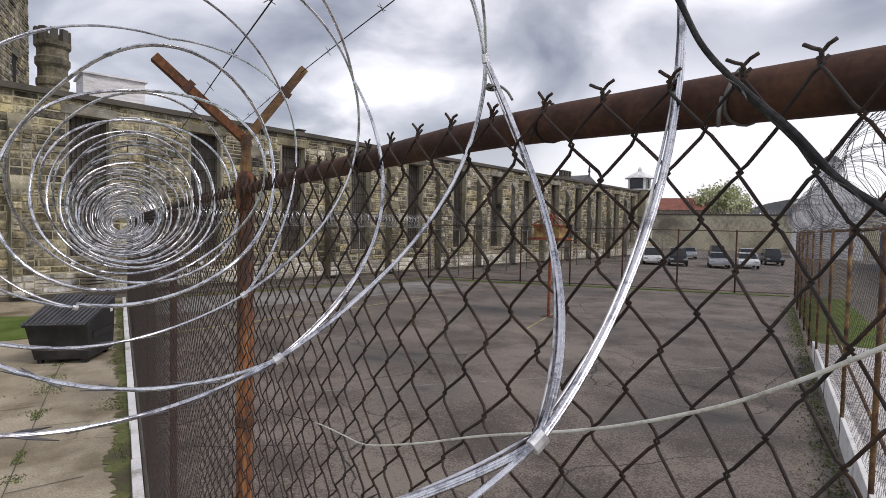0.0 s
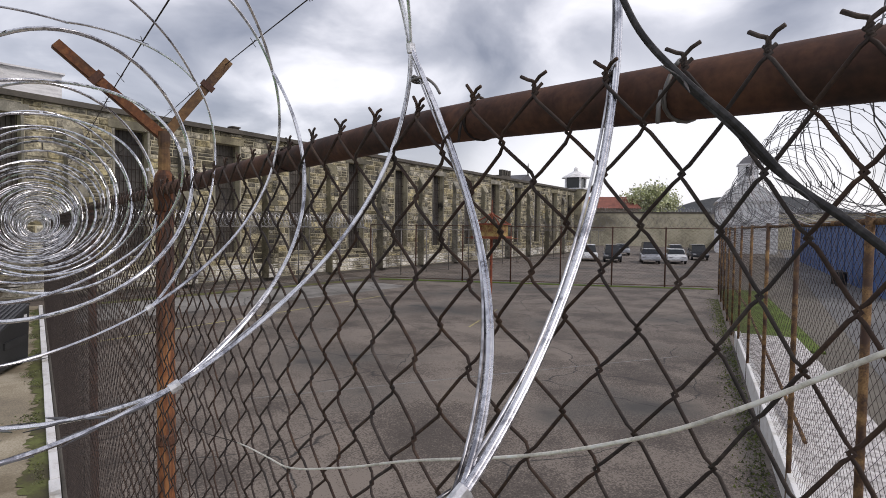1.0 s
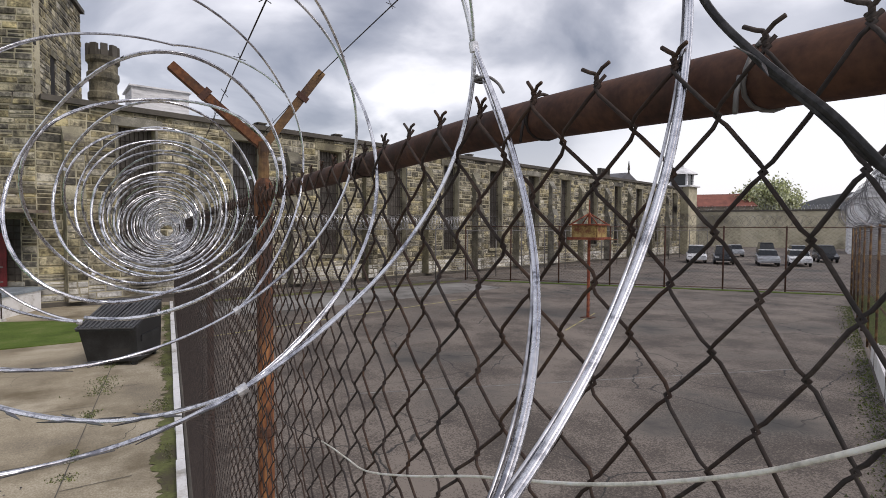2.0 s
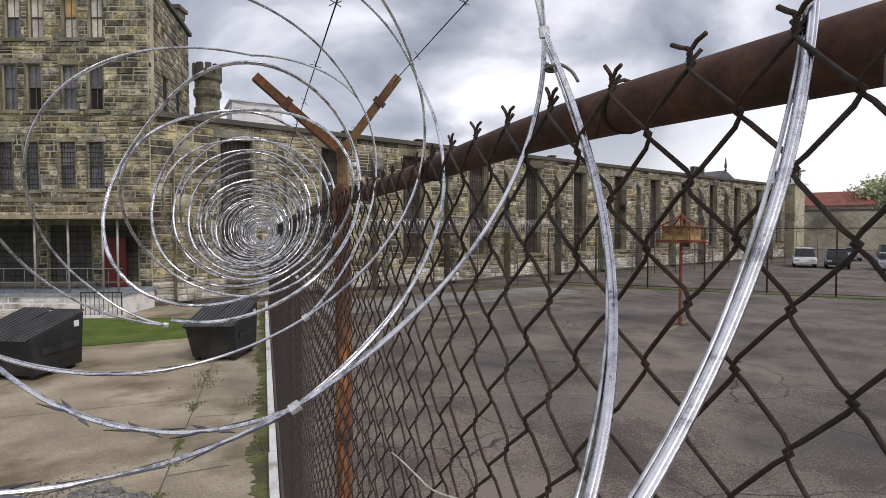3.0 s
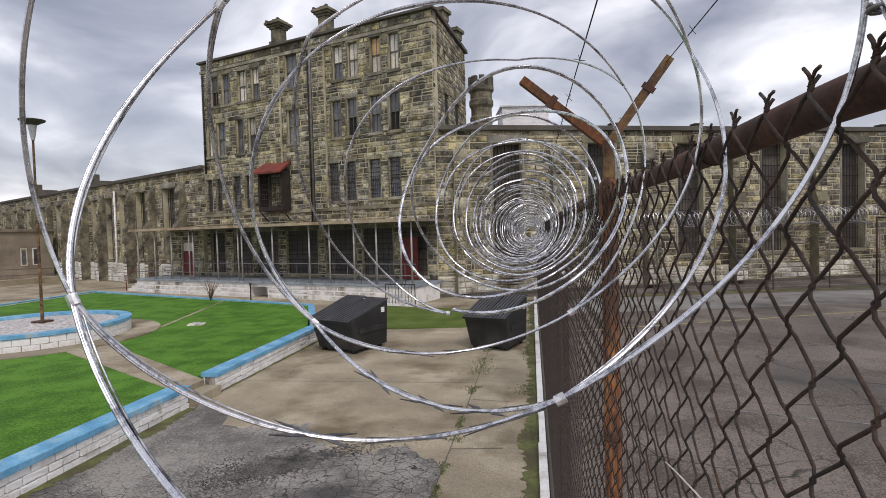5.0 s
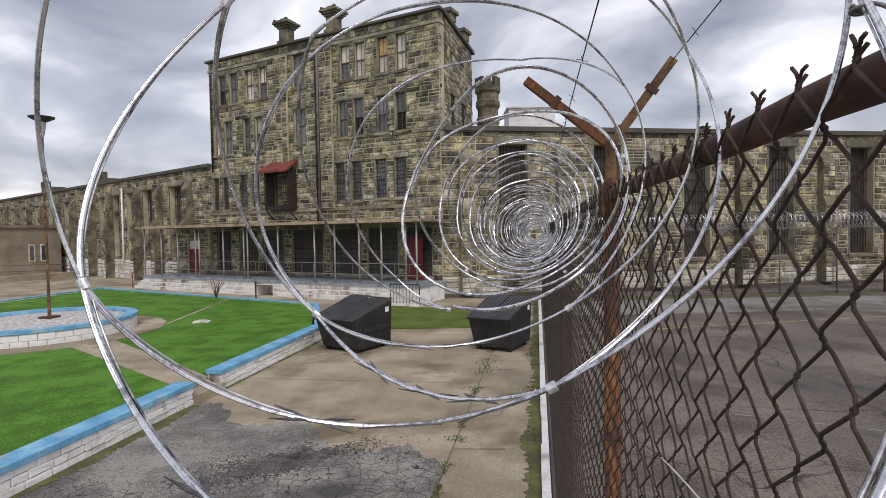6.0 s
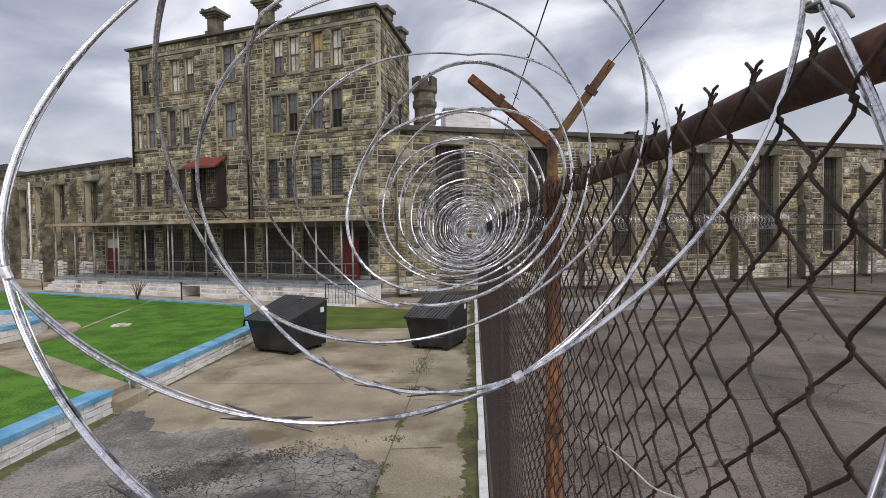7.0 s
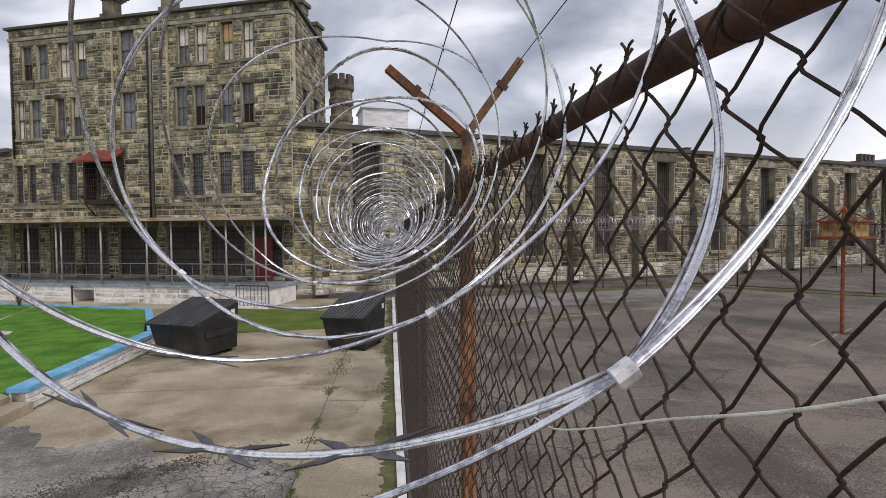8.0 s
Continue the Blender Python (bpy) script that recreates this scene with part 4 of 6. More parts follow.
for u, zz in ((-21.8, 8.22), (-37.0, 8.4)):
    v = thing("roof_turret", wing.matrix_basis @ pose(lu(u), 2.0, zz), "small battlemented stone turret on the wing", "turret")
    part("body", boxes((-0.9, -0.9, 0, 0.9, 0.9, 0.7), bevel=0.04), M["cope"], v)
    for k in range(4):
        part("merlon", boxes((-0.9 + 0.5 * k, -0.95, 0.7, -0.6 + 0.5 * k, -0.5, 1.25), bevel=0.03), M["cope"], v)

# ---------------------------------------------------------------- porch along the main building
porch = thing("porch", main.matrix_basis @ pose(0, -2.8, 0), "long dark porch with pipe posts on a whitewashed base", "porch")
PU0, PU1 = -3.4, 17.6
part("base", boxes((PU0, 0.02, 0, 6.7, 2.4, 0.78), (8.1, 0.02, 0, PU1, 2.4, 0.78), (6.7, 0.02, 0.62, 8.1, 2.4, 0.78), (6.7, 1.2, 0, 8.1, 1.3, 0.62)), M["white"], porch)
part("floor_slab", boxes((PU0 - 0.05, -0.05, 0.782, PU1 + 0.05, 2.74, 0.9), bevel=0.015), M["paleblue"], porch, "faded pale blue floor edge")
part("roof", boxes((PU0 - 0.2, -0.25, 3.93, PU1 + 0.2, 2.72, 4.05)), M["roofing"], porch)
part("fascia", boxes((PU0 - 0.2, -0.3, 3.92, PU1 + 0.2, -0.252, 4.07)), M["fascia"], porch, "stained pale roof edge")
prng = random.Random(3)
posts_u = [-3.2, -1.5, 0.1, 1.75, 2.1, 4.2, 5.9, 6.2, 8.55, 11.15, 12.5, 14.05, 15.4, 16.8, 17.4]
for u in posts_u:
    part("post", tubes("post", [[(u, 0.05, 0.9), (u, 0.05, 3.93)]], 0.045, M["palesteel"], 8), None, porch)
for z in (1.35, 1.9):
    part("rail", tubes("rail", [[(PU0, 0.05, z), (PU1, 0.05, z)]], 0.022, M["steel"], 6), None, porch)
rr = 0.0
while PU0 + rr < PU1:
    part("baluster", tubes("baluster", [[(PU0 + rr, 0.05, 0.93), (PU0 + rr, 0.05, 1.9)]], 0.012, M["steel"], 4), None, porch)
    rr += 0.85
porch_rng = random.Random(21)
porch_blocks = [b for b in block_rows(PU1 - PU0, 0.0, 0.76, [(6.66 - PU0, 8.14 - PU0, 0, 0.64)], porch_rng, course=(0.25, 0.26), length=(0.5, 1.1))]
for k in range(4):
    part("step", boxes((PU0 - 0.35 * (k + 1), 0.3, 0, PU0 - 0.35 * k - 0.002, 2.2, 0.74 - 0.18 * k), bevel=0.01), M["whitestone"], porch)
for hy in (0.3, 2.0):
    part("handrail", tubes("handrail", [[(PU0, hy, 1.9), (PU0 - 1.6, hy, 1.0), (PU0 - 1.6, hy, 0.0)]], 0.028, M["red"], 6), None, porch, "red painted handrail")
# a red door and its wall between the porch and the wing
dw = thing("door_wall", main.matrix_basis @ pose(-3.4, -0.3, 0), "sandstone wall with a red door under the porch", "wall", "", "structure")
part("wall", wall_core(3.39, 0, 3.9, 0.25, [(1.2, 2.3, 0.93, 3.1)]), M["mortar"], dw)
door = thing("door", main.matrix_basis @ pose(-2.2, -0.2, 0.93), "dark red panelled door with a pale transom", "door")
part("leaf", boxes((0.02, 0, 0.005, 1.08, 0.06, 1.6), bevel=0.008), M["door"], door)
part("panel", boxes((0.14, -0.015, 0.15, 0.96, -0.001, 0.7), bevel=0.006), M["door"], door)
part("panel", boxes((0.14, -0.015, 0.85, 0.96, -0.001, 1.45), bevel=0.006), M["door"], door)
part("transom", boxes((0.02, 0.01, 1.62, 1.08, 0.05, 2.16), bevel=0.006), M["blind"], door, "pale boarded transom")
part("handle", lathe([(0.02, 0), (0.035, 0.02), (0.035, 0.05), (0.01, 0.06)], 10), M["steel"], door, m=pose(0.95, 0, 0.8, 90))
# a second red leaf deep in the porch
door2 = thing("door", main.matrix_basis @ pose(15.3, -0.32, 0.93), "dark red door standing in the shade of the porch", "door")
part("leaf", boxes((0, 0, 0.005, 1.0, 0.06, 2.2), bevel=0.008), M["door"], door2)
part("panel", boxes((0.12, -0.015, 0.2, 0.88, -0.001, 1.0), bevel=0.006), M["door"], door2)
# iron grating gate beside the porch
gate = thing("iron_gate", main.matrix_basis @ pose(16.3, -3.4, 0), "low rusty iron grating on a stone footing", "gate")
part("gate_frame", tubes("gate_frame", [[(0, 0, 0.05), (0, 0, 1.0), (1.6, 0, 1.0), (1.6, 0, 0.05)]], 0.03, M["bars"], 6, False), None, gate)
for k in range(1, 9):
    part("bar", tubes("bar", [[(1.6 * k / 9, 0, 0.0), (1.6 * k / 9, 0, 0.98)]], 0.014, M["bars"], 4, False), None, gate)
part("footing", boxes((-0.1, -0.1, 0, 1.7, 0.1, 0.1)), M["whitestone"], gate)

# ---------------------------------------------------------------- chain-link fence beside the camera
W2_, HH = 0.0385, 0.074         # half a diamond's width, and its height
TOP, RAIL_Z, RAIL_R = 3.528, 3.522, 0.0168
MX = -0.027                     # the mesh hangs on the near side of the rail
WR = 0.00165


def dip(y):
    """The rail is bent down towards its loose end, and the mesh hangs with it."""
    s = max(0.0, min(1.0, (0.42 - y) / 0.7))
    return -0.03 * s * s * (3 - 2 * s)


def column(n):
    """Where the n-th column of bends stands: even steps, bunched up towards the loose end."""
    k = n / 2
    y = 0.204
    if k >= 3:
        return y + 0.077 * (k - 3)
    while k < 3:
        step = 0.039 + 0.030 * max(0.0, min(1.0, (k + 1) / 3.5))
        d = min(0.5, 3 - k)
        y -= d * step
        k += d
    return y


def bend_z(i, y):
    """The height of the i-th bend of a wire: near the loose end the diamonds are also squeezed in height, less so further down."""
    g = max(0.0, min(1.0, (0.27 - y) / 0.2))
    return TOP + dip(y) - i * HH / 2 + 0.0095 * g * g * (3 - 2 * g) * 14 * (1 - math.exp(-i / 14))


def picket_points(ya, yb, flip, detail, z_bottom=0.08):
    """One zigzag wire of chain-link: its legs lie alternately in front and behind, its bends hook into the neighbours."""
    pts = []
    k = min(1.0, (yb - ya) / W2_)
    e, h = 0.0026 * k, 0.0082 * k
    for i in range(int((TOP - z_bottom) / (HH / 2)) + 1):
        right = (i % 2 == 0) != flip
        y, z = yb if right else ya, bend_z(i, yb if right else ya)
        s = 1 if right else -1
        if detail:
            o = 0.0034 * k * (1 if i % 2 else -1)
            pts += [(-o, y + s * (e - h), z + h), (0, y + s * e, z), (o, y + s * (e - h), z - h)]
        else:
            pts.append((0, y + s * e, z))
    return pts


def knot_points(k):
    """The twisted wire ends over the rail, spread like a fork."""
    a = [(0.0016 * math.cos(t * 2.4), 0.0016 * math.sin(t * 2.4), TOP + t * 0.0022) for t in range(6)]
    r = random.Random(k)
    l1, l2 = r.uniform(0.011, 0.014), r.uniform(0.011, 0.015)
    z = a[-1][2]
    return [a + [(0, -l1 * 0.45, z + 0.003), (0, -l1, z + 0.0055)], [(-x, -y, z_) for x, y, z_ in a] + [(0, l2 * 0.45, z + 0.003), (0, l2, z + 0.0085)]]


fence = thing("chain_link_fence", pose(0, 0, 0), "tall rusty chain-link fence with a brown top rail", "fence")
Y_END = 26.7
j0, j1 = -40, 64
shared = [tubes("picket", [picket_points(-W2_ / 2 + 9, W2_ / 2 + 9, flip, True)], WR, M["mesh"], 6) for flip in (False, True)]
for j in range(j0, j1):
    ya, yb = column(j), column(j + 1)
    flip = j % 2 == 0
    if ya > 0.43:
        part("picket", shared[flip], None, fence, m=pose(MX, (ya + yb) / 2 - 9 + random.Random(j).uniform(-0.0008, 0.0008), 0))
    else:
        part("picket", tubes("picket", [picket_points(ya, yb, flip, True)], WR * (0.66 + 0.34 * max(0.0, min(1.0, (ya - 0.02) / 0.25))), M["mesh"], 6), None, fence, m=pose(MX, 0, 0))
vs, fs = [], []
j = j1
while column(j) < Y_END:
    v, f = tube_data([(MX + x, y, z) for x, y, z in picket_points(column(j), column(j + 1), j % 2 == 0, False)], WR, 3)
    o = len(vs)
    vs += v
    fs += [tuple(i + o for i in q) for q in f]
    j += 1
fm = part("mesh", pydata("mesh", vs, fs, M["mesh"]), None, fence)
fm["kind"] = "stuff"
for k in range(-19, 60):
    y = column(2 * k)
    part("wire_knot", tubes("wire_knot", knot_points(k), 0.0018, M["mesh"], 5), None, fence, m=pose(MX, y, TOP + dip(y), random.Random(k + 100).uniform(-8, 8), 0, random.Random(k).uniform(-9, 9)) @ Matrix.Scale(0.66 + 0.2 * max(0.0, min(1.0, (y - 0.02) / 0.3)), 4) @ pose(0, 0, -TOP))
part("top_rail", tubes("top_rail", [[(0, -1.2 + 0.1 * i, RAIL_Z + dip(-1.2 + 0.1 * i) + 0.001 * math.sin(i * 0.3)) for i in range(280)]], RAIL_R, M["rust"], 16), None, fence, "brown rusted top rail")
part("tension_wire", tubes("tension_wire", [[(MX, -1.2, 0.12), (MX, Y_END, 0.12)]], 0.003, M["mesh"], 5), None, fence)
# wire ties that hold the mesh to the rail
for k, y in enumerate((-0.62, 0.045, 0.225, 0.66, 1.2, 1.9)):
    ring = [(0.0178 * math.cos(a), 0.003 * math.sin(a * 2), RAIL_Z + 0.0178 * math.sin(a)) for a in [2 * math.pi * i / 18 for i in range(17)]]
    tl = [(-0.0178, 0.003, RAIL_Z - 0.002), (-0.02, 0.003, RAIL_Z - 0.012), (-0.022, 0.002, RAIL_Z - 0.021)]
    part("rail_tie", tubes("rail_tie", [ring[8:] + ring[:8], tl], 0.0013, M["steel"] if k == 1 else M["mesh"], 6), None, fence, m=pose(0, y, dip(y)))


def fence_post(y, near=True):
    """A rust-orange post with its cap and V-shaped arms of angle iron."""
    p = thing("fence_post", pose(-0.004, y, 0), "flaking orange rusted fence post with V-shaped arms", "fence post", "posts of the near fence")
    part("shaft", lathe([(0.0245, 0.0), (0.0245, 1.0), (0.025, 2.4), (0.0245, 3.47)], 16), M["postrust"], p, smooth=True)
    part("cap", lathe([(0.028, 3.46), (0.029, 3.535), (0.025, 3.56), (0.016, 3.575)], 14), M["postrust"], p)
    part("neck", lathe([(0.016, 3.575), (0.0165, 3.6), (0.014, 3.64), (0.017, 3.655), (0.016, 3.685)], 12), M["ochre"], p, "ochre rusted neck that carries the arms")
    for s, tip in ((-1, (-0.25, 3.884)), (1, (0.18, 3.919))):
        d = Vector((tip[0], 0, tip[1] - 3.672))
        ln = d.length
        ang = math.degrees(math.atan2(d.x, d.z))
        bm = boxes((-0.013, -0.003, 0, 0.013, 0.003, ln), (-0.013, -0.003, 0, -0.0095, 0.026, ln), bevel=0.001)
        arm = part("arm", bm, M["orange" if s < 0 else "ochre"], p, "rusted angle-iron arm", m=pose(0, 0.0, 3.672, 0, ang, 0))
        part("notch", boxes((-0.02, -0.006, ln * 0.62, 0.02, -0.0031, ln * 0.68)), M["rust"], arm)
    part("brace_band", lathe([(0.026, 2.78), (0.0285, 2.785), (0.0285, 2.81), (0.026, 2.815)], 14), M["rust"], p)
    return p


base_post = fence_post(1.6)
copy_thing(base_post, pose(-0.004, -1.16, 0))
line_post = thing("fence_post", pose(0.03, 4.6, 0), "plain brown rusted line post of the fence", "fence post", "posts of the near fence")
part("shaft", lathe([(0.027, 0.0), (0.027, 3.47)], 12), M["rust"], line_post)
part("cap", lathe([(0.03, 3.44), (0.03, 3.5), (0.012, 3.54)], 12), M["rust"], line_post)
for y in (7.6, 10.6, 13.6, 16.6, 19.6, 22.6, 25.6):
    copy_thing(line_post, pose(0.03, y, 0))
# strands of barbed wire from arm to arm
for x, z, nm in ((-0.125, 3.79, 0), (0.165, 3.905, 1)):
    bw = thing("barbed_wire", pose(x, 0, z), "thin dark barbed wire strung between the fence arms", "barbed wire", "barbed wire on the arms")
    pts = [(0, y, -0.012 * math.sin((y - 1.6) * math.pi / 3.0) ** 2) for y in [-1.2 + 0.15 * i for i in range(186)]]
    part("strand", tubes("strand", [pts], 0.0014, M["bars"], 5), None, bw)
    for k in range(60):
        y = 0.787 + 0.34 * k if nm == 0 else 0.62 + 0.36 * k
        c = [[(0.018, 0.01, 0.012), (0.003, 0.002, 0), (0, -0.003, 0.003), (-0.003, 0.002, 0), (-0.016, -0.008, -0.012)], [(-0.014, 0.012, 0.014), (0, 0.004, 0.003), (0.014, -0.012, -0.012)]]
        if k < 40:
            part("barb", tubes("barb", c, 0.0012, M["bars"], 4), None, bw, m=pose(0, y, 0, 0, 40 * k, 0) @ Matrix.Diagonal((0.62, 0.62, 0.62, 1)))
# kerb at the foot of the fence
kb = thing("fence_kerb", pose(0, 0, 0), "chipped whitewashed concrete kerb along the foot of the fence", "kerb")
krng = random.Random(9)
y = -1.2
while y < 26.6:
    ln = krng.uniform(1.1, 1.9)
    part("kerb_block", boxes((-0.2 + krng.uniform(-0.012, 0.012), y, 0, -0.085, min(y + ln - 0.012, 26.8), 0.115 + krng.uniform(-0.008, 0.008)), bevel=0.012), M["white"], kb)
    y += ln
part("footing", boxes((-0.068, -1.2, 0, 0.068, 26.8, 0.05)), M["cope"], kb)

# ---------------------------------------------------------------- razor wire
AX, AZ, CR = -0.30, 3.515, 0.265


def coil_at(theta, y, k=1.0, oval=0.03, shift=(0.0, 0.0)):
    """A point of the coil, which sags to an oval; theta in degrees, 0 towards the fence."""
    a = radians(theta)
    r = (CR + oval * math.cos(2 * (a - radians(35)))) * k
    return Vector((AX + shift[0] + r * math.cos(a), y, AZ + shift[1] + r * math.sin(a)))


def span(t0_, y0, t1_, y1, bulge, n=0):
    """The tape between two pinch points of the coil, bulging along its axis between them."""
    n = n or max(8, int(abs(t1_ - t0_) / 4))
    out = []
    for i in range(n + 1):
        s = i / n
        out.append(coil_at(t0_ + (t1_ - t0_) * s, y0 + (y1 - y0) * (s * s * (3 - 2 * s) * 0.4 + s * 0.6) + bulge * math.sin(math.pi * s) ** 1.2))
    return out


# the nearest turns, from pinch to pinch
PINCH = {"a": (303, 0.035), "b": (206, 0.255), "c": (291, 0.349), "d": (15, 0.30), "e": (149, 0.374), "f": (25, 0.632), "g": (223, 0.576), "h": (300, 0.682), "i": (36, 0.964), "j": (247, 1.011)}
SPANS = [("a", "d", 1, -0.012), ("b", "a", 0, 0.02), ("d", "b", 0, -0.075), ("d", "e", 0, 0.0), ("e", "b", 0, 0.0), ("b", "c", 0, 0.038), ("c", "f", 1, -0.03), ("c", "d", 1, 0.017),
         ("e", "g", 0, 0.01), ("g", "c", 0, 0.0), ("f", "e", 0, -0.03), ("i", "g", 0, -0.18), ("h", "i", 1, 0.13), ("g", "h", 0, 0.055), ("h", "f", 1, 0.01)]


def tau_y(tau):
    return 1.02 + 0.24 * min(tau, 4) + 0.165 * max(0, tau - 4)


def coil_point(tau):
    """Further off: neighbouring turns meet at the clips, five to two turns."""
    th = 360 * tau + 247
    y = tau_y(tau) + (0.095 if tau < 4 else 0.068) * math.sin(2.5 * 2 * math.pi * tau + 2.2)
    w = 1 - 0.02 * min(1.0, tau) + 0.02 * math.sin(2.1 * th / 57.3) + 0.025 * math.sin(0.37 * th / 57.3 + 1)
    s_ = min(1.0, max(0.0, tau - 6) / 12)
    far = min(1.0, tau / 2.0)
    return coil_at(th, y, w, 0.03 - 0.022 * far, (0.012 * far, -0.008 * far)) + Vector((0.03 * math.sin(1.1 * y), 0, 0.03 * math.sin(0.83 * y + 1))) * s_ - Vector((0, 0, 0.012 * max(0.0, y - 2.0)))


def smooth_path(pts, per=8):
    out = []
    P_ = [Vector(p) for p in pts]
    P_ = [P_[0] * 2 - P_[1]] + P_ + [P_[-1] * 2 - P_[-2]]
    for i in range(1, len(P_) - 2):
        for s in range(per):
            t = s / per
            a, b, c, d = P_[i - 1:i + 3]
            out.append(0.5 * ((2 * b) + (c - a) * t + (2 * a - 5 * b + 4 * c - d) * t * t + (3 * b - a - 3 * c + d) * t ** 3))
    return out + [P_[-2]]


def tape(points, width, core):
    """Razor tape: a round core wire with the flat tape crimped about it."""
    v, f = tube_data(points, core, 8)
    n = len(points)
    pts = [Vector(p) for p in points]
    o = len(v)
    ref = None
    for i, p in enumerate(pts):
        t = (pts[min(i + 1, n - 1)] - pts[max(i - 1, 0)]).normalized()
        ax = Vector((0, 1, 0))
        w = (ax - t * ax.dot(t)).normalized()
        up = t.cross(w)
        for s, h in ((-1, 0.0006), (1, 0.0006), (1, -0.0006), (-1, -0.0006)):
            v.append(p + w * s * width / 2 + up * h)
    for i in range(n - 1):
        for k in range(4):
            k2 = (k + 1) % 4
            f.append((o + i * 4 + k, o + i * 4 + k2, o + i * 4 + 4 + k2, o + i * 4 + 4 + k))
    return v, f


def blade_mesh():
    """A four-pointed barb, cut from the tape."""
    vs, fs = [], []
    for s in (-1, 1):
        o = len(vs)
        out = [(0.0, 0.0024), (0.005, 0.0027), (0.009, 0.0058), (0.021, 0.0092), (0.012, 0.0034), (0.007, 0.001)]
        pts = [(s * x, y) for x, y in out] + [(s * x, -y) for x, y in out[::-1]]
        for z in (0.0004, -0.0004):
            vs += [(x, y, z + (abs(x) * 0.06)) for x, y in pts]
        n = len(pts)
        fs.append(tuple(range(o, o + n)))
        fs.append(tuple(range(o + 2 * n - 1, o + n - 1, -1)))
        for i in range(n):
            j = (i + 1) % n
            fs.append((o + i, o + n + i, o + n + j, o + j))
    return vs, fs


def frame_at(p, t, twist):
    ax = Vector((0, 1, 0))
    t = t.normalized()
    w = (ax - t * ax.dot(t)).normalized()
    m = Matrix((t, w, t.cross(w))).transposed().to_4x4()
    return Matrix.Translation(p) @ m @ Matrix.Rotation(radians(twist), 4, "X")


coil = thing("razor_wire", pose(0, 0, 0), "bright galvanised coil of razor wire clipped along the fence", "razor wire")
near_paths = []
for p_, q_, wrap, bulge in SPANS:
    (ta, ya), (tb, yb) = PINCH[p_], PINCH[q_]
    near_paths.append(span(ta, ya, tb + 360 * wrap, yb, bulge))
near_paths.append(span(303, 0.035, 375, 0.078, 0.006))
near_paths.append(span(375, 0.078, 663, 0.035, 0.05))
near_paths.append(span(25, 0.632, 142, 0.526, 0.03))
near_paths.append(span(142, 0.526, 247, 1.011, 0.0))
near_paths.append(span(36, 0.964, 80, 1.05, 0.012))
near_paths.append(span(80, 1.05, 221, 1.03, -0.205))
near_paths.append(span(221, 1.03, 247, 1.011, 0.005))
bv, bf = blade_mesh()
bmesh_data = pydata("blade", bv, bf, M["blade"])
brng = random.Random(4)


def put_blades(path, gap=0.085, start=0.05):
    """Barbs at even steps along a path: their places and turns."""
    run, want = 0.0, start
    for p_, q_ in zip(path, path[1:]):
        d_ = (q_ - p_).length
        while run + d_ > want:
            yield frame_at(p_ + (q_ - p_) * ((want - run) / d_), q_ - p_, brng.uniform(-9, 9))
            want += gap * brng.uniform(0.9, 1.1)
        run += d_


SLIM = {2, len(SPANS) + 1}
for i_, path in enumerate(near_paths):
    v, f = tape(smooth_path(path, 3), 0.0036 if i_ in SLIM else 0.0055, 0.0015 if i_ in SLIM else 0.002)
    part("tape", pydata("tape", v, f, M["galv"], True), None, coil)
    if i_ not in SLIM:
        side_ = [p_ + Vector((0, 0.0042 + 0.0014 * math.sin(k_ * 0.5 + i_), 0.0016 * math.sin(k_ * 0.33))) for k_, p_ in enumerate(path)]
        part("core_wire", tubes("core_wire", [smooth_path(side_, 2)], 0.0009, M["fargalv"], 6), None, coil, "thin grey spring wire beside the tape")
    for mm in ([] if i_ in SLIM else put_blades(path)):
        up_ = max(0.0, min(1.0, (mm.translation.z - AZ + 0.12) / 0.25))
        if mm.translation.z > AZ - 0.13 or not -0.17 < mm.translation.x - AX < 0.05:
            continue
        part("blade", bmesh_data, None, coil, m=mm @ Matrix.Diagonal((1.7 - 0.9 * up_, 1.3 - 0.65 * up_, 1, 1)))
T1, TMID, TFAR = 0.0, 7.0, 150.0
for k in range(7):
    path = [coil_point(T1 + k + i / 72) for i in range(73)]
    v, f = tape(path, 0.011, 0.0039)
    part("tape", pydata("tape", v, f, M["galv"], True), None, coil)
    for mm in put_blades(path, 0.1):
        part("blade", bmesh_data, None, coil, m=mm)
n = int((TFAR - TMID) * 30)
path = [coil_point(TMID + (TFAR - TMID) * i / n) for i in range(n + 1)]
v, f = tube_data(path, 0.0046, 5)
vs, fs = list(v), list(f)
for mm in put_blades(path[:1300], 0.1):
    o = len(vs)
    vs += [mm @ Vector(c) for c in bv]
    fs += [tuple(i + o for i in c) for c in bf]
far_coil = part("far_coil", pydata("far_coil", vs, fs, M["fargalv"], False), None, coil)
far_coil["kind"] = "stuff"
# the clips that pinch neighbouring turns together
cm = lathe([(0.0045, -0.0065), (0.0052, -0.006), (0.0052, 0.006), (0.0045, 0.0065)], 10)
clip_me = bpy.data.meshes.new("clip")
cm.to_mesh(clip_me)
cm.free()
clip_me.materials.append(M["clip"])
places = [(coil_at(*PINCH[c]), coil_at(PINCH[c][0] + 2, PINCH[c][1])) for c in "abcdeghj"]
for k in range(50):
    tau = 0.4 * k + (0.25 - 2.2 / (2 * math.pi)) / 2.5 + 0.4
    if tau > 0:
        p_ = (coil_point(tau) + coil_point(tau + 1)) / 2
        places.append((p_, p_ + coil_point(tau + 0.004) - coil_point(tau)))
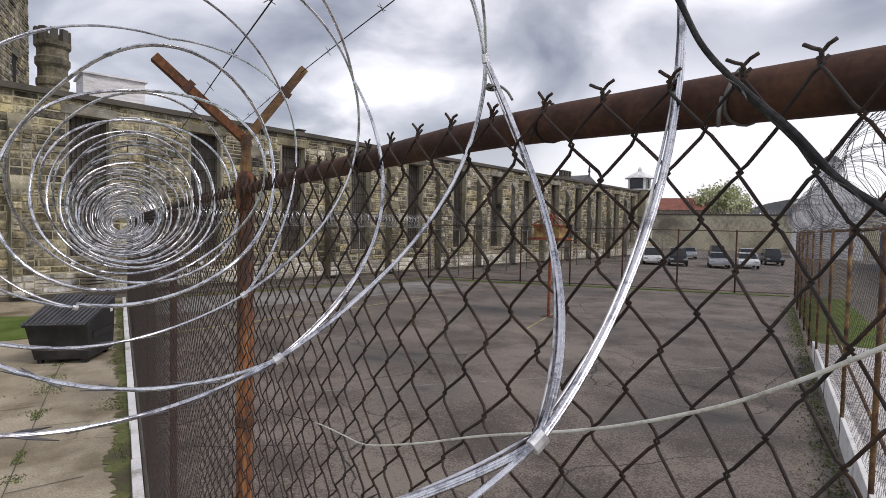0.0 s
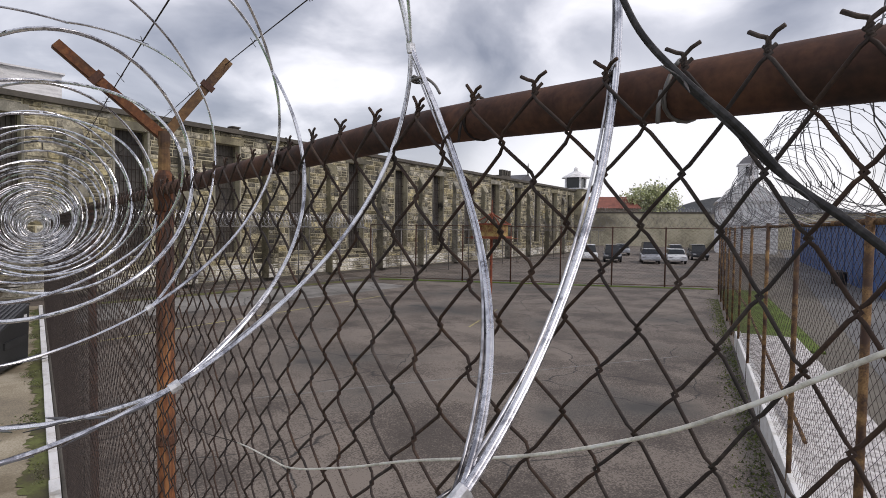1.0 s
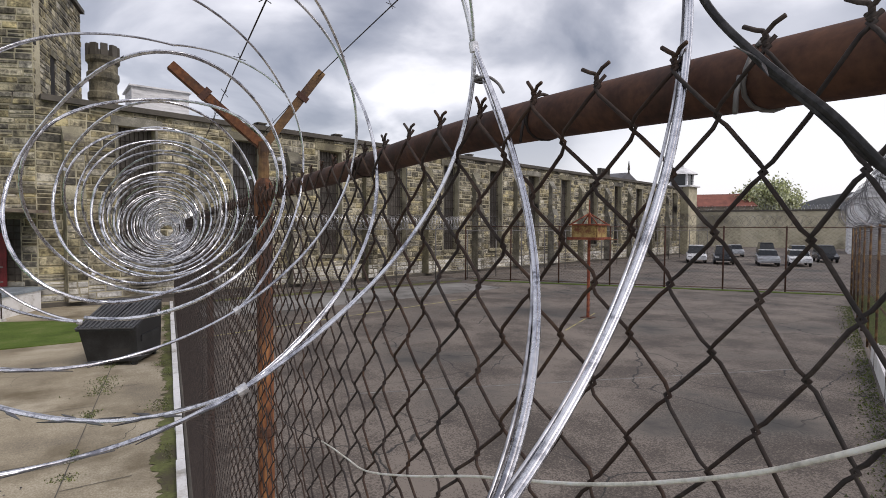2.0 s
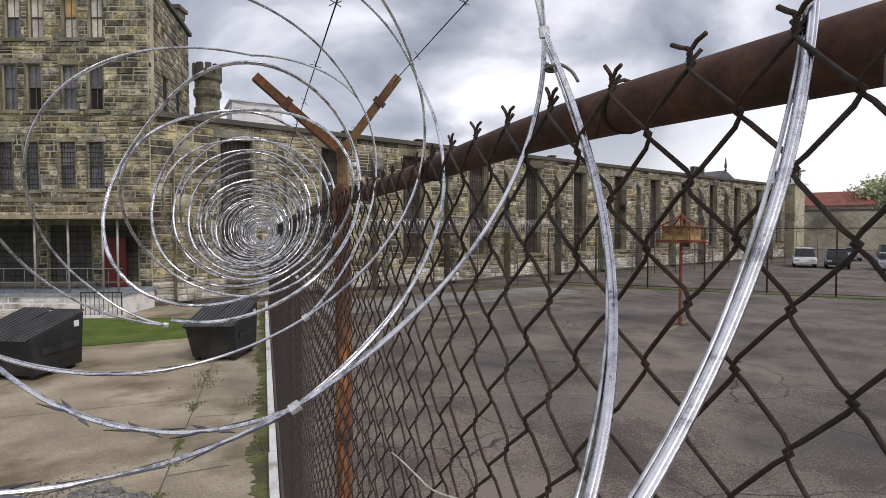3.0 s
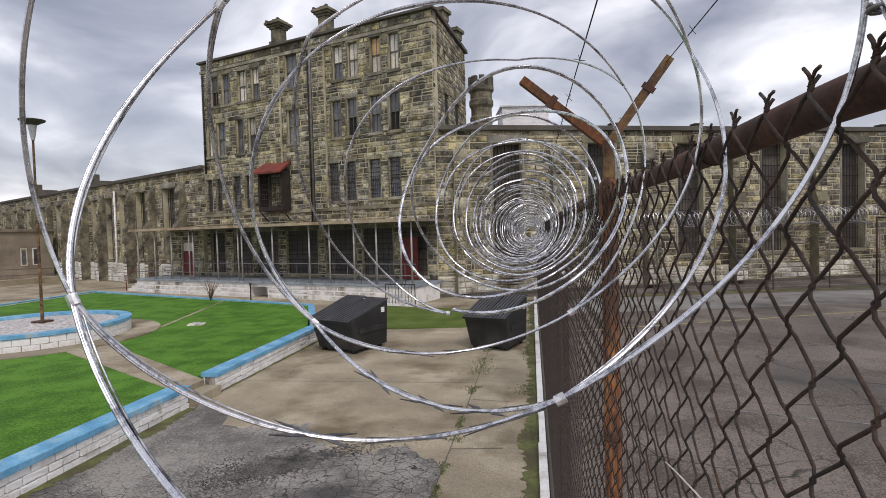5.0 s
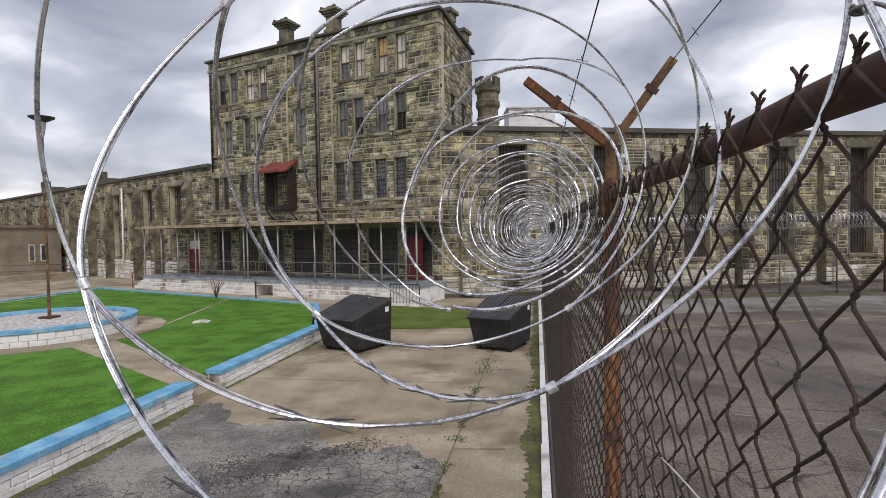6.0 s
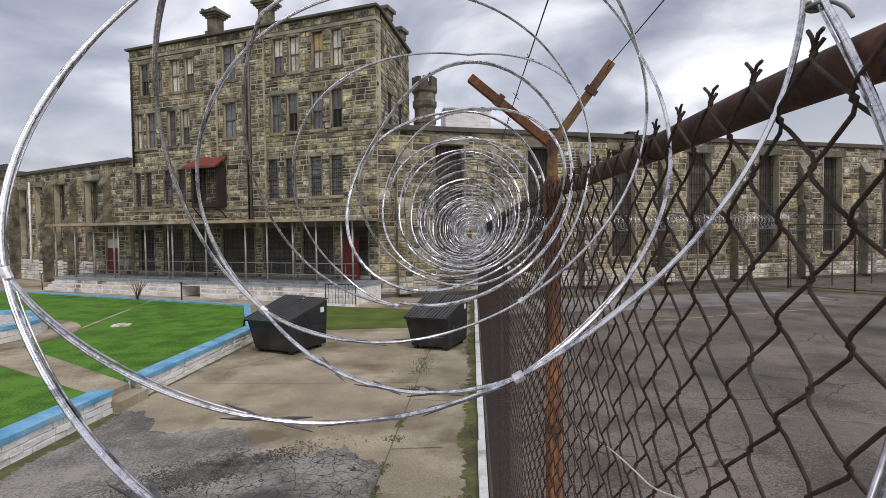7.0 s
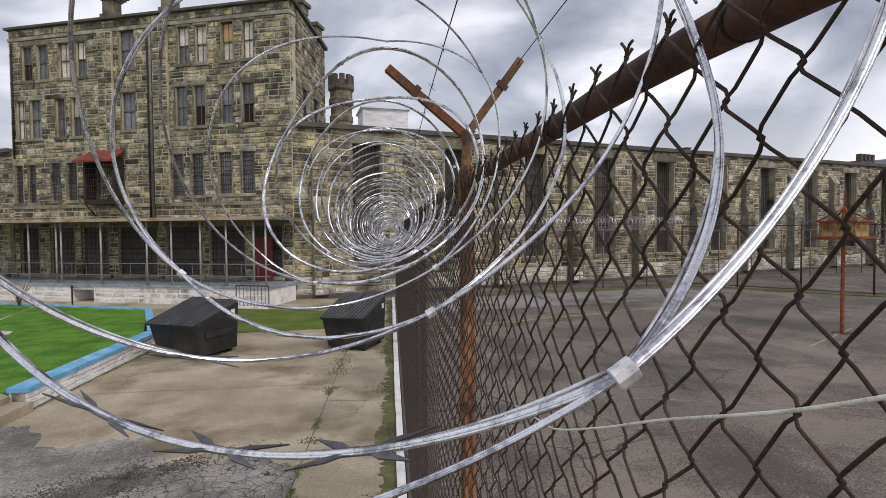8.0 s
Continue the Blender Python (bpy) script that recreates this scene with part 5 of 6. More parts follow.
for p_, q_ in places:
    part("clip", clip_me, None, coil, "", m=Matrix.Translation(p_) @ (q_ - p_).to_track_quat("Z", "Y").to_matrix().to_4x4() @ Matrix.Diagonal((0.68, 0.9, 0.68, 1)))

# a loose dark strand of tape that hangs over the rail
ds = thing("loose_razor_strand", pose(0, 0, 0), "dark weathered loose end of razor tape hanging over the rail", "razor wire")
dpts = [(-0.055, 0.115, 3.66), (-0.05, 0.09, 3.61), (-0.045, 0.066, 3.57), (-0.045, 0.045, 3.53), (-0.045, 0.02, 3.5), (-0.045, -0.008, 3.472), (-0.045, -0.03, 3.446), (-0.047, -0.055, 3.426), (-0.05, -0.09, 3.395), (-0.06, -0.14, 3.35)]
sp = smooth_path(dpts)
v, f = tape(sp, 0.0034, 0.0008)
part("tape", pydata("tape", v, f, M["darktape"], True), None, ds)
v, f = tape([p + Vector((0.001, 0.0035 + 0.002 * math.sin(i * 0.2), 0.002)) for i, p in enumerate(sp)], 0.0022, 0.0007)
part("tape", pydata("tape", v, f, M["darktape"], True), None, ds)
for i in (10, 32, 50, 66):
    part("blade", bmesh_data, None, ds, m=frame_at(sp[i], sp[i + 1] - sp[i], 20 * i) @ Matrix.Diagonal((0.55, 0.55, 0.55, 1)))
# the pale tie wire threaded through the mesh
tw = thing("tie_wire", pose(0, 0, 0), "pale kinked tie wire threaded through the chain-link", "wire")
tp = smooth_path([(-0.033, 1.36, 2.965), (-0.04, 1.1, 2.99), (-0.034, 0.8, 3.055), (-0.033, 0.66, 3.08), (-0.034, 0.56, 3.1), (-0.035, 0.4, 3.16), (-0.034, 0.28, 3.21), (-0.036, 0.13, 3.268), (-0.034, 0.04, 3.31), (-0.035, -0.01, 3.34), (-0.036, -0.06, 3.375), (-0.035, -0.14, 3.43)], 6)
part("wire", tubes("wire", [tp[12:]], 0.00125, M["tie"], 6), None, tw)
part("rusty_end", tubes("rusty_end", [tp[:13]], 0.0009, M["mesh"], 6), None, tw, "thin rusty end")
# the knot of tie wire that lashes the coil to the rail
kp_ = coil_at(9, 0.29)
kn = thing("lashing", Matrix.Translation(kp_), "grey wire lashing between the coil and the rail", "wire")
lp2 = [(0.0, 0.006, 0.003), (0.006, -0.002, 0.002), (0.011, -0.01, -0.005), (0.013, -0.016, -0.014)]
lp = [((0.0048 + 0.0006 * math.sin(a * 0.7)) * math.cos(a), 0.0065 * math.sin(a), 0.00042 * a - 0.002) for a in [0.6 * i for i in range(17)]]
part("loop", tubes("loop", [smooth_path(lp, 3), smooth_path(lp2, 4)], 0.0013, M["steel"], 6), None, kn)

# ---------------------------------------------------------------- the other fences of the court


def far_fence(name, x0, y0, x1, y1, h, post_gap, coil_r, label, post_mat="steel", step_=0.128, with_coil=True, wire=0.0022, tape_r=0.0042, start=0.0, post_r=0.036, pitch=0.2, coat="blade"):
    ln = math.hypot(x1 - x0, y1 - y0)
    fe = thing(name, pose(x0, y0, 0, 0, 0, math.degrees(math.atan2(y1 - y0, x1 - x0))), label, "fence")
    vs, fs = [], []
    n = int(ln / step_)
    rows = int(h / (step_ * 0.72))
    for j in range(n):
        p = [((j + 0.5 + (0.5 if (i + j) % 2 else -0.5)) * step_, 0, h - i * step_ * 0.72) for i in range(rows + 1)]
        v, f = tube_data(p, wire, 3)
        o = len(vs)
        vs += v
        fs += [tuple(i + o for i in q) for q in f]
    me = part("mesh", pydata("mesh", vs, fs, M["mesh"]), None, fe)
    me["kind"] = "stuff"
    part("top_rail", tubes("top_rail", [[(0, 0, h), (ln, 0, h)]], 0.024, M[post_mat], 8), None, fe)
    part("bottom_rail", tubes("bottom_rail", [[(0, 0, 0.15), (ln, 0, 0.15)]], 0.02, M[post_mat], 6), None, fe)
    for k in range(int((ln - start) / post_gap) + 1):
        part("post", tubes("post", [[(start + k * post_gap, 0.04, 0), (start + k * post_gap, 0.04, h + 0.06)]], post_r, M[post_mat], 8), None, fe)
    if with_coil:
        pit = pitch
        turns = int(ln / pit)
        cg = random.Random(int(ln * 10))
        wob = [1 + cg.uniform(-0.13, 0.13) for _ in range(turns * 18 + 1)]
        lump = [math.sin(0.05 * t_) * 0.06 + math.sin(0.017 * t_) * 0.08 for t_ in range(turns * 18 + 1)]
        pts = [(t * pit / 18 + 0.09 * math.sin(2.5 * 2 * math.pi * t / 18), coil_r * (1 + lump[t]) * math.cos(2 * math.pi * t / 18), h + coil_r + 0.03 + coil_r * (1 + lump[t]) * wob[t // 18 * 18] * math.sin(2 * math.pi * t / 18)) for t in range(turns * 18)]
        c = part("razor_coil", tubes("razor_coil", [pts], tape_r, M[coat], 3, False), None, fe, "galvanised razor wire coil on top")
        c["kind"] = "stuff"
        if coil_r > 0.4:
            bvs, bfs = [], []
            for i in range(0, int(9.0 / pit) * 18, 2):
                p, q = Vector(pts[i]), Vector(pts[i + 1])
                t_ = (q - p).normalized()
                n_ = t_.cross(Vector((cg.uniform(-1, 1), cg.uniform(-1, 1), cg.uniform(-1, 1)))).normalized()
                for sg in (-1, 1):
                    o = len(bvs)
                    bvs += [p - t_ * 0.012, p + t_ * 0.012, p + n_ * 0.016 * sg + t_ * 0.022 * sg]
                    bfs.append((o, o + 1, o + 2))
            b_ = part("razor_barbs", pydata("razor_barbs", bvs, bfs, M[coat]), None, fe, "small flat barbs of the razor wire")
            b_["kind"] = "stuff"
    return fe


far_fence("back_fence", 0.05, 26.8, 16.9, 30.7, 3.3, 3.0, 0.38, "grey chain-link fence topped with razor wire before the cell block", wire=0.004, tape_r=0.0085, pitch=0.115, coat="fargalv")
far_fence("end_fence", 17.0, 30.6, 31.1, 15.2, 3.5, 3.0, 0.3, "grey chain-link fence across the end of the court", "rust", wire=0.005, tape_r=0.007, post_r=0.045, pitch=0.2)
rf = far_fence("side_fence", 0.1, -1.2, 31.0, 15.15, 3.5, 3.03, 0.55, "tall chain-link fence with yellow rusted posts and razor wire", "ochre", 0.08, tape_r=0.0036, start=1.84, post_r=0.03, pitch=0.26)
far_fence("yard_fence", 17.4, 31.0, 62, 46.0, 3.2, 3.0, 0.3, "grey chain-link fence topped with razor wire along the cell block", "steel", 0.16)

# footing, grass and rail outside the side fence
sf = rf.matrix_basis
ft = thing("footing_slab", sf, "whitewashed concrete footing strewn with pale pebbles", "footing")
part("slab", boxes((1.0, -1.5, 0, 18.2, -0.1, 0.42), bevel=0.02), M["pebble"], ft)
part("edge", boxes((1.0, -0.098, 0, 18.2, 0.06, 0.46), bevel=0.015), M["white"], ft, "whitewashed edge")
vg = new("verge", None)
vg.matrix_basis = sf
tagged(vg, "strip of green grass outside the side fence", "grass", "", "structure")
part("turf", boxes((18.25, -2.2, 0, 35, -0.08, 0.06)), M["verge"], vg)
pr_ = thing("pipe_rail", sf, "leaning yellowish pipe rail beside the fence", "rail")
part("pipe", tubes("pipe", [[(9, -0.3, 0.5), (20, -0.35, 1.0), (31, -0.3, 1.1)]], 0.03, M["ochre"], 8), None, pr_)

# ---------------------------------------------------------------- yard things


def dumpster():
    d = thing("dumpster", pose(0, 0, 0), "black steel dumpster with ribbed plastic lids", "dumpster", "dumpsters on the driveway")
    w, dp, hf, hb = 1.62, 1.6, 0.98, 1.38
    bm = bmesh.new()
    ring0 = [(0.16, 0.16, 0.1), (w - 0.05, 0.16, 0.1), (w - 0.05, dp - 0.02, 0.1), (0.16, dp - 0.02, 0.1)]
    ring1 = [(0, 0, hf), (w, 0, hf), (w, dp, hb), (0, dp, hb)]
    a = [bm.verts.new(p) for p in ring0]
    b = [bm.verts.new(p) for p in ring1]
    bm.faces.new(a[::-1])
    for i in range(4):
        j = (i + 1) % 4
        bm.faces.new((a[i], a[j], b[j], b[i]))
    bm.faces.new(b)
    bmesh.ops.bevel(bm, geom=bm.edges[:], offset=0.012, segments=1, affect="EDGES")
    part("body", bm, M["dump"], d)
    part("rim", boxes((-0.03, -0.035, hf - 0.09, w + 0.03, -0.004, hf - 0.01), (w + 0.004, -0.03, hf - 0.09, w + 0.035, 0.1, hf - 0.01), bevel=0.006), M["dump"], d)
    sl = math.degrees(math.atan2(hb - hf, dp))
    for k in range(2):
        lid = part("lid", boxes((k * w / 2 + 0.01, -0.14, 0.0, (k + 1) * w / 2 - 0.01, dp * 1.03, 0.03), bevel=0.008), M["lid"], d, "ribbed black plastic lid", m=pose(0, 0, hf + 0.012, sl + (0 if k else 2.0), 0, 0))
        for i in range(6):
            x = k * w / 2 + 0.07 + i * (w / 2 - 0.12) / 5.5
            part("rib", boxes((x, -0.12, 0.03, x + 0.05, dp * 1.0, 0.062), bevel=0.01), M["lid"], lid)
    part("hinge_bar", tubes("hinge_bar", [[(0, dp + 0.02, hb + 0.04), (w, dp + 0.02, hb + 0.04)]], 0.02, M["dump"], 8), None, d)
    for s, x in ((-1, -0.001), (1, w + 0.001)):
        part("fork_pocket", boxes((x - 0.06 if s > 0 else x - 0.02, 0.3, 0.56, x + 0.02 if s > 0 else x + 0.06, dp - 0.25, 0.72), bevel=0.01), M["dump"], d)
    for x, y in ((0.25, 0.3), (w - 0.2, 0.3), (0.25, dp - 0.2), (w - 0.2, dp - 0.2)):
        part("foot", boxes((x - 0.06, y - 0.06, 0.0, x + 0.06, y + 0.06, 0.099)), M["dump"], d)
    part("sticker", boxes((w + 0.0015, dp - 0.32, 1.05, w + 0.004, dp - 0.16, 1.2)), M["chapel"], d, "small white sticker")
    return d


d1 = dumpster()
d1.matrix_basis = pose(-6.72, 14.95, 0.01, 0, 0, -24)
copy_thing(d1, pose(-2.22, 15.3, 0.01, 0, 0, -20) @ Matrix.Diagonal((0.82, 1, 1, 1)))

# round planter with pebbles and the lamp pole
PX, PY = -16.45, 15.2
pt = thing("round_planter", pose(PX, PY, 0.27), "round whitewashed stone planter with a blue rim", "planter")
bm = bmesh.new()
N = 40
def ring(r, z):
    return [bm.verts.new((r * math.cos(2 * math.pi * k / N), r * math.sin(2 * math.pi * k / N), z)) for k in range(N)]
rs = [ring(2.75, 0), ring(2.75, 0.42), ring(2.5, 0.42), ring(2.5, 0.0)]
for a, b in zip(rs, rs[1:]):
    for k in range(N):
        bm.faces.new((a[k], a[(k + 1) % N], b[(k + 1) % N], b[k]))
part("wall", bm, M["paintmortar"], pt)
for r_ in range(2):
    for k in range(40):
        a = 360 * (k + 0.5 * r_) / 40
        part("stone", boxes((-0.211, -0.04, 0.008 + 0.205 * r_, 0.211, 0.03 + 0.02 * ((k * 7) % 3) / 2, 0.205 + 0.205 * r_), bevel=0.018), M["white"], pt, m=pose(2.74 * math.cos(radians(a)), 2.74 * math.sin(radians(a)), 0, 0, 0, a - 90))
bm = bmesh.new()
rs = [ring(2.82, 0.425), ring(2.82, 0.53), ring(2.47, 0.53), ring(2.47, 0.425)]
for a, b in zip(rs, rs[1:] + rs[:1]):
    for k in range(N):
        bm.faces.new((a[k], a[(k + 1) % N], b[(k + 1) % N], b[k]))
part("rim", bm, M["blue"], pt, "blue painted rim")
part("pebble_fill", lathe([(2.49, 0.02), (2.49, 0.42), (1.2, 0.48), (0.2, 0.5)], 40), M["pebble"], pt, "pale pebble fill")
lp_ = thing("yard_lamp", pose(-16.3, 15.4, 0.76), "tall rusty lamp pole with a flat lamp head", "street lamp")
part("pole", lathe([(0.055, 0.0), (0.045, 1.0), (0.035, 6.2)], 12), M["ochre"], lp_)
part("base_plate", boxes((-0.22, -0.22, 0.0, 0.22, 0.22, 0.07), bevel=0.01), M["rust"], lp_)
part("head", lathe([(0.1, 6.5), (0.16, 6.52), (0.36, 6.63), (0.38, 6.67), (0.16, 6.7)], 18), M["cope"], lp_)
poly("planter_path", [(PX + 3.7 * math.cos(a), PY + 3.7 * math.sin(a)) for a in [2 * math.pi * i / 48 for i in range(48)]], 0.321, M["drive"], "concrete path round the planter", "path", z0=0.2)
part("lens", lathe([(0.05, 6.0), (0.09, 6.2), (0.13, 6.498)], 12), M["lamp"], lp_, "glass lamp cone")
# bush, ground box and marker on the lawn
def twig_bush(x, y, z, h, seed):
    r = random.Random(seed)
    b = thing("bare_shrub", pose(x, y, z), "small leafless brown shrub", "shrub")
    paths = []
    for k in range(26):
        a, s = r.uniform(0, 6.28), r.uniform(0.15, 0.45)
        paths.append([(0, 0, 0), (s * 0.4 * math.cos(a), s * 0.4 * math.sin(a), h * 0.5 * r.uniform(0.7, 1)), (s * math.cos(a + 0.3), s * math.sin(a + 0.3), h * r.uniform(0.7, 1.1))])
    part("twigs", tubes("twigs", paths, 0.012, M["twig"], 4), None, b)
twig_bush(-16.1, 24.6, 0.28, 1.0, 1)
gb_ = thing("ground_box", pose(-12.2, 17.6, 0.29, 0, 0, 20) @ Matrix.Scale(0.62, 4), "flat pale stone marker lying in the lawn", "marker")
part("slab", boxes((-0.45, -0.3, 0, 0.45, 0.3, 0.09), bevel=0.02), M["whitestone"], gb_)
part("boss", boxes((-0.2, -0.15, 0.09, 0.25, 0.15, 0.16), bevel=0.02), M["pebble"], gb_)
pp = thing("stand_pipe", pose(-14.5, 25.6, 0.0), "short dark stand pipe beside the porch", "pipe")
part("pipe", lathe([(0.12, 0), (0.12, 0.06), (0.035, 0.08), (0.035, 0.95), (0.06, 0.97), (0.06, 1.03)], 10), M["bars"], pp)

# basketball post with its box of boards
hp_ = thing("basketball_post", pose(14.0, 15.7, 0.0, 0, 0, 25), "rusty orange basketball post with four boards", "basketball hoop")
part("pole", lathe([(0.06, 0), (0.055, 3.0), (0.05, 3.98), (0.02, 4.02), (0.015, 4.5)], 12), M["redrust"], hp_)
part("base_plate", boxes((-0.22, -0.22, 0, 0.22, 0.22, 0.03)), M["rust"], hp_)
for k in range(4):
    bd = part("board", boxes((-0.46, -0.5, 3.08, 0.46, -0.46, 3.52), bevel=0.005), M["boardyellow"], hp_, "rusty yellow steel backboard", m=pose(0, 0, 0, 0, 0, 90 * k))
    part("board_frame", boxes((-0.6, -0.62, 2.98, 0.6, -0.5, 3.08), (-0.56, -0.58, 3.52, 0.56, -0.48, 3.58), bevel=0.008), M["redrust"], bd, "dark red frame of the board")
    part("strut", tubes("strut", [[(-0.5, -0.5, 3.58), (0, 0, 3.98)]], 0.025, M["redrust"], 6), None, bd)
    rg = [(0.225 * math.cos(a), -0.86 + 0.225 * math.sin(a), 3.0) for a in [2 * math.pi * i / 20 for i in range(21)]]
    part("hoop", tubes("hoop", [rg, [(0, -0.62, 3.0), (0, -0.64, 3.0)]], 0.014, M["orange"], 6), None, bd)
part("cross_arm", boxes((-0.43, -0.04, 3.3, 0.43, 0.04, 3.36), (-0.04, -0.43, 3.3, 0.04, 0.43, 3.36)), M["rust"], hp_)

# painted lines on the court
poly("court_apron", [(0.05, 21.6), (8.0, 23.2), (16.8, 25.6), (15.9, 29.0), (8.0, 27.6), (0.05, 26.0)], 0.0165, M["apron"], "smoother grey concrete apron at the back of the court", "apron")
poly("end_verge", [(17.2, 29.9), (30.7, 15.2), (31.0, 15.5), (17.6, 30.2)], 0.05, M["verge"], "thin strip of weeds along the foot of the end fence", "verge", z0=0.0)
poly("back_verge", [(0.1, 26.05), (16.4, 29.9), (16.3, 30.3), (0.1, 26.6)], 0.04, M["soil"], "brown soil along the foot of the back fence", "verge", z0=0.0)
poly("worn_path", [(-13.3, 17.0), (-13.18, 17.05), (-15.45, 25.4), (-15.6, 25.45)], 0.306, M["drive"], "narrow worn path across the lawn to the porch", "path")
def line(name, x0, y0, x1, y1, w, z, material, label):
    dx, dy = x1 - x0, y1 - y0
    ln = math.hypot(dx, dy)
    nx, ny = -dy / ln * w / 2, dx / ln * w / 2
    return poly(name, [(x0 + nx, y0 + ny), (x1 + nx, y1 + ny), (x1 - nx, y1 - ny), (x0 - nx, y0 - ny)], z, material, label, "court line")
line("court_line", 0.6, 17.9, 13.5, 22.8, 0.1, 0.0174, M["yellow"], "worn yellow line painted on the asphalt")
line("court_line", 3.0, 10.5, 13.5, 7.6, 0.05, 0.0174, M["paleline"], "faint worn white line painted on the asphalt")
line("court_line", 11.5, 14.0, 15.0, 16.4, 0.06, 0.0176, M["yellow"], "worn yellow line painted on the asphalt")

mr_ = random.Random(77)


def soil_strip(x_in, sign, y0, y1, w0, w1, label):
    """A strip of soil with a ragged edge, a row of quads along y."""
    n_ = int((y1 - y0) / 0.07)
    vs_, fs_ = [], []
    for i in range(n_ + 1):
        y_ = y0 + (y1 - y0) * i / n_
        w_ = w0 + (w1 - w0) * (0.45 + 0.2 * math.sin(y_ * 0.9) + 0.15 * math.sin(y_ * 3.7 + 1) + mr_.uniform(-0.2, 0.3))
        vs_ += [(x_in, y_, 0.02), (x_in + sign * w_, y_, 0.0155)]
        if i:
            k_ = 2 * i
            fs_.append((k_ - 2, k_ - 1, k_ + 1, k_) if sign > 0 else (k_ - 2, k_, k_ + 1, k_ - 1))
    tagged(part("soil_strip", pydata("soil_strip", vs_, fs_, M["soil"])), label, "soil", "", "structure")


soil_strip(-0.195, -1, -1.0, 26.0, 0.06, 0.34, "mossy brown soil along the foot of the fence kerb")
soil_strip(-7.13, 1, -6.0, 9.7, 0.08, 0.34, "mossy soil along the foot of the lawn kerb")
soil_strip(-7.13, 1, 10.8, 16.4, 0.03, 0.14, "mossy soil along the foot of the lawn kerb")
# loose dark gravel where the tar has broken up
vs, fs = [], []
for k in range(9000):
    a = mr_.uniform(0, 6.283)
    e_ = abs(mr_.gauss(0, 0.5 + 0.14 * math.sin(3 * a) + 0.1 * math.sin(7 * a)))
    gx_, gy_ = -4.05 + e_ * (0.92 * math.cos(a) + 0.5 * math.sin(a)), 7.35 + e_ * (0.85 * math.sin(a) + 0.35 * math.cos(a))
    r_ = mr_.uniform(0.006, 0.02)
    o = len(vs)
    for i in range(5):
        b_ = a + i * 1.2566
        vs.append((gx_ + r_ * math.cos(b_), gy_ + r_ * math.sin(b_) * mr_.uniform(0.6, 1.0), 0.011))
    vs.append((gx_, gy_, 0.013 + r_ * 0.7))
    fs += [(o + i, o + (i + 1) % 5, o + 5) for i in range(5)]
tagged(part("gravel", pydata("gravel", vs, fs, M["gravel"])), "small loose dark stones on the driveway", "gravel", "", "stuff")
for i, (x0, y0, x1, y1) in enumerate(((-1.62, 2.0, -1.5, 17.5), (-0.75, 6.2, -1.55, 6.3), (-0.75, 8.3, -1.55, 8.2), (-0.75, 10.6, -1.5, 10.7), (-0.75, 13.2, -1.5, 13.1), (-1.5, 11.9, -7.2, 11.7))):
    line("slab_joint", x0, y0, x1, y1, 0.014, 0.0142 + 0.0006 * i, M["cope"], "dark open joint between the concrete slabs")

# ---------------------------------------------------------------- beyond the court


def car(x, y, rz, paint, label, suv=False):
    c = thing("car", pose(x, y, 0.01, 0, 0, rz), label, "car", "parked cars")
    L_, Wd, H1, H2 = 4.5, 1.78, 0.85, 1.72 if suv else 1.45
    prof = [(0, 0.35), (0.05, 0.72), (1.0, H1 + 0.06), (1.25, H1 + 0.1), (L_ - 0.25, H1 + 0.14), (L_, 0.75), (L_, 0.35)]
    bm = bmesh.new()
    def extrude(pr, y0, y1, tuck=0.0):
        a = [bm.verts.new((px, y0 + (tuck if pz > H1 + 0.2 else 0), pz)) for px, pz in pr]
        b = [bm.verts.new((px, y1 - (tuck if pz > H1 + 0.2 else 0), pz)) for px, pz in pr]
        bm.faces.new(a)
        bm.faces.new(b[::-1])
        for i in range(len(pr)):
            j = (i + 1) % len(pr)
            bm.faces.new((a[j], a[i], b[i], b[j]))
    extrude(prof, -Wd / 2, Wd / 2)
    bmesh.ops.recalc_face_normals(bm, faces=bm.faces[:])
    bmesh.ops.bevel(bm, geom=bm.edges[:], offset=0.06, segments=2, affect="EDGES")
    part("body", bm, M[paint], c)
    bm = bmesh.new()
    extrude([(1.15, H1 + 0.06), (1.75, H2 - 0.06), (L_ - (0.25 if suv else 1.0), H2 - 0.06), (L_ - (0.1 if suv else 0.35), H1 + 0.1)], -Wd / 2 + 0.08, Wd / 2 - 0.08, 0.14)
    bmesh.ops.recalc_face_normals(bm, faces=bm.faces[:])
    part("glasshouse", bm, M["carglass"], c)
    part("roof", boxes((1.72, -Wd / 2 + 0.2, H2 - 0.06, L_ - (0.28 if suv else 1.02), Wd / 2 - 0.2, H2), bevel=0.02), M[paint], c)
    for wx in (0.85, L_ - 0.85):
        for s in (-1, 1):
            wh = part("wheel", lathe([(0.3, -0.1), (0.33, -0.07), (0.33, 0.07), (0.3, 0.1)], 18), M["tyre"], c, m=pose(wx, s * (Wd / 2 - 0.1), 0.33, 90))
            part("rim", lathe([(0.2, -0.105), (0.2, 0.105)], 14), M["cargrey"], wh)
    for s in (-1, 1):
        part("headlight", boxes((-0.03, s * 0.62 - 0.18, 0.62, 0.06, s * 0.62 + 0.18, 0.76), bevel=0.02), M["lamp"], c)
    part("bumper", boxes((-0.08, -Wd / 2 + 0.05, 0.38, 0.03, Wd / 2 - 0.05, 0.56), bevel=0.02), M[paint], c)
    return c


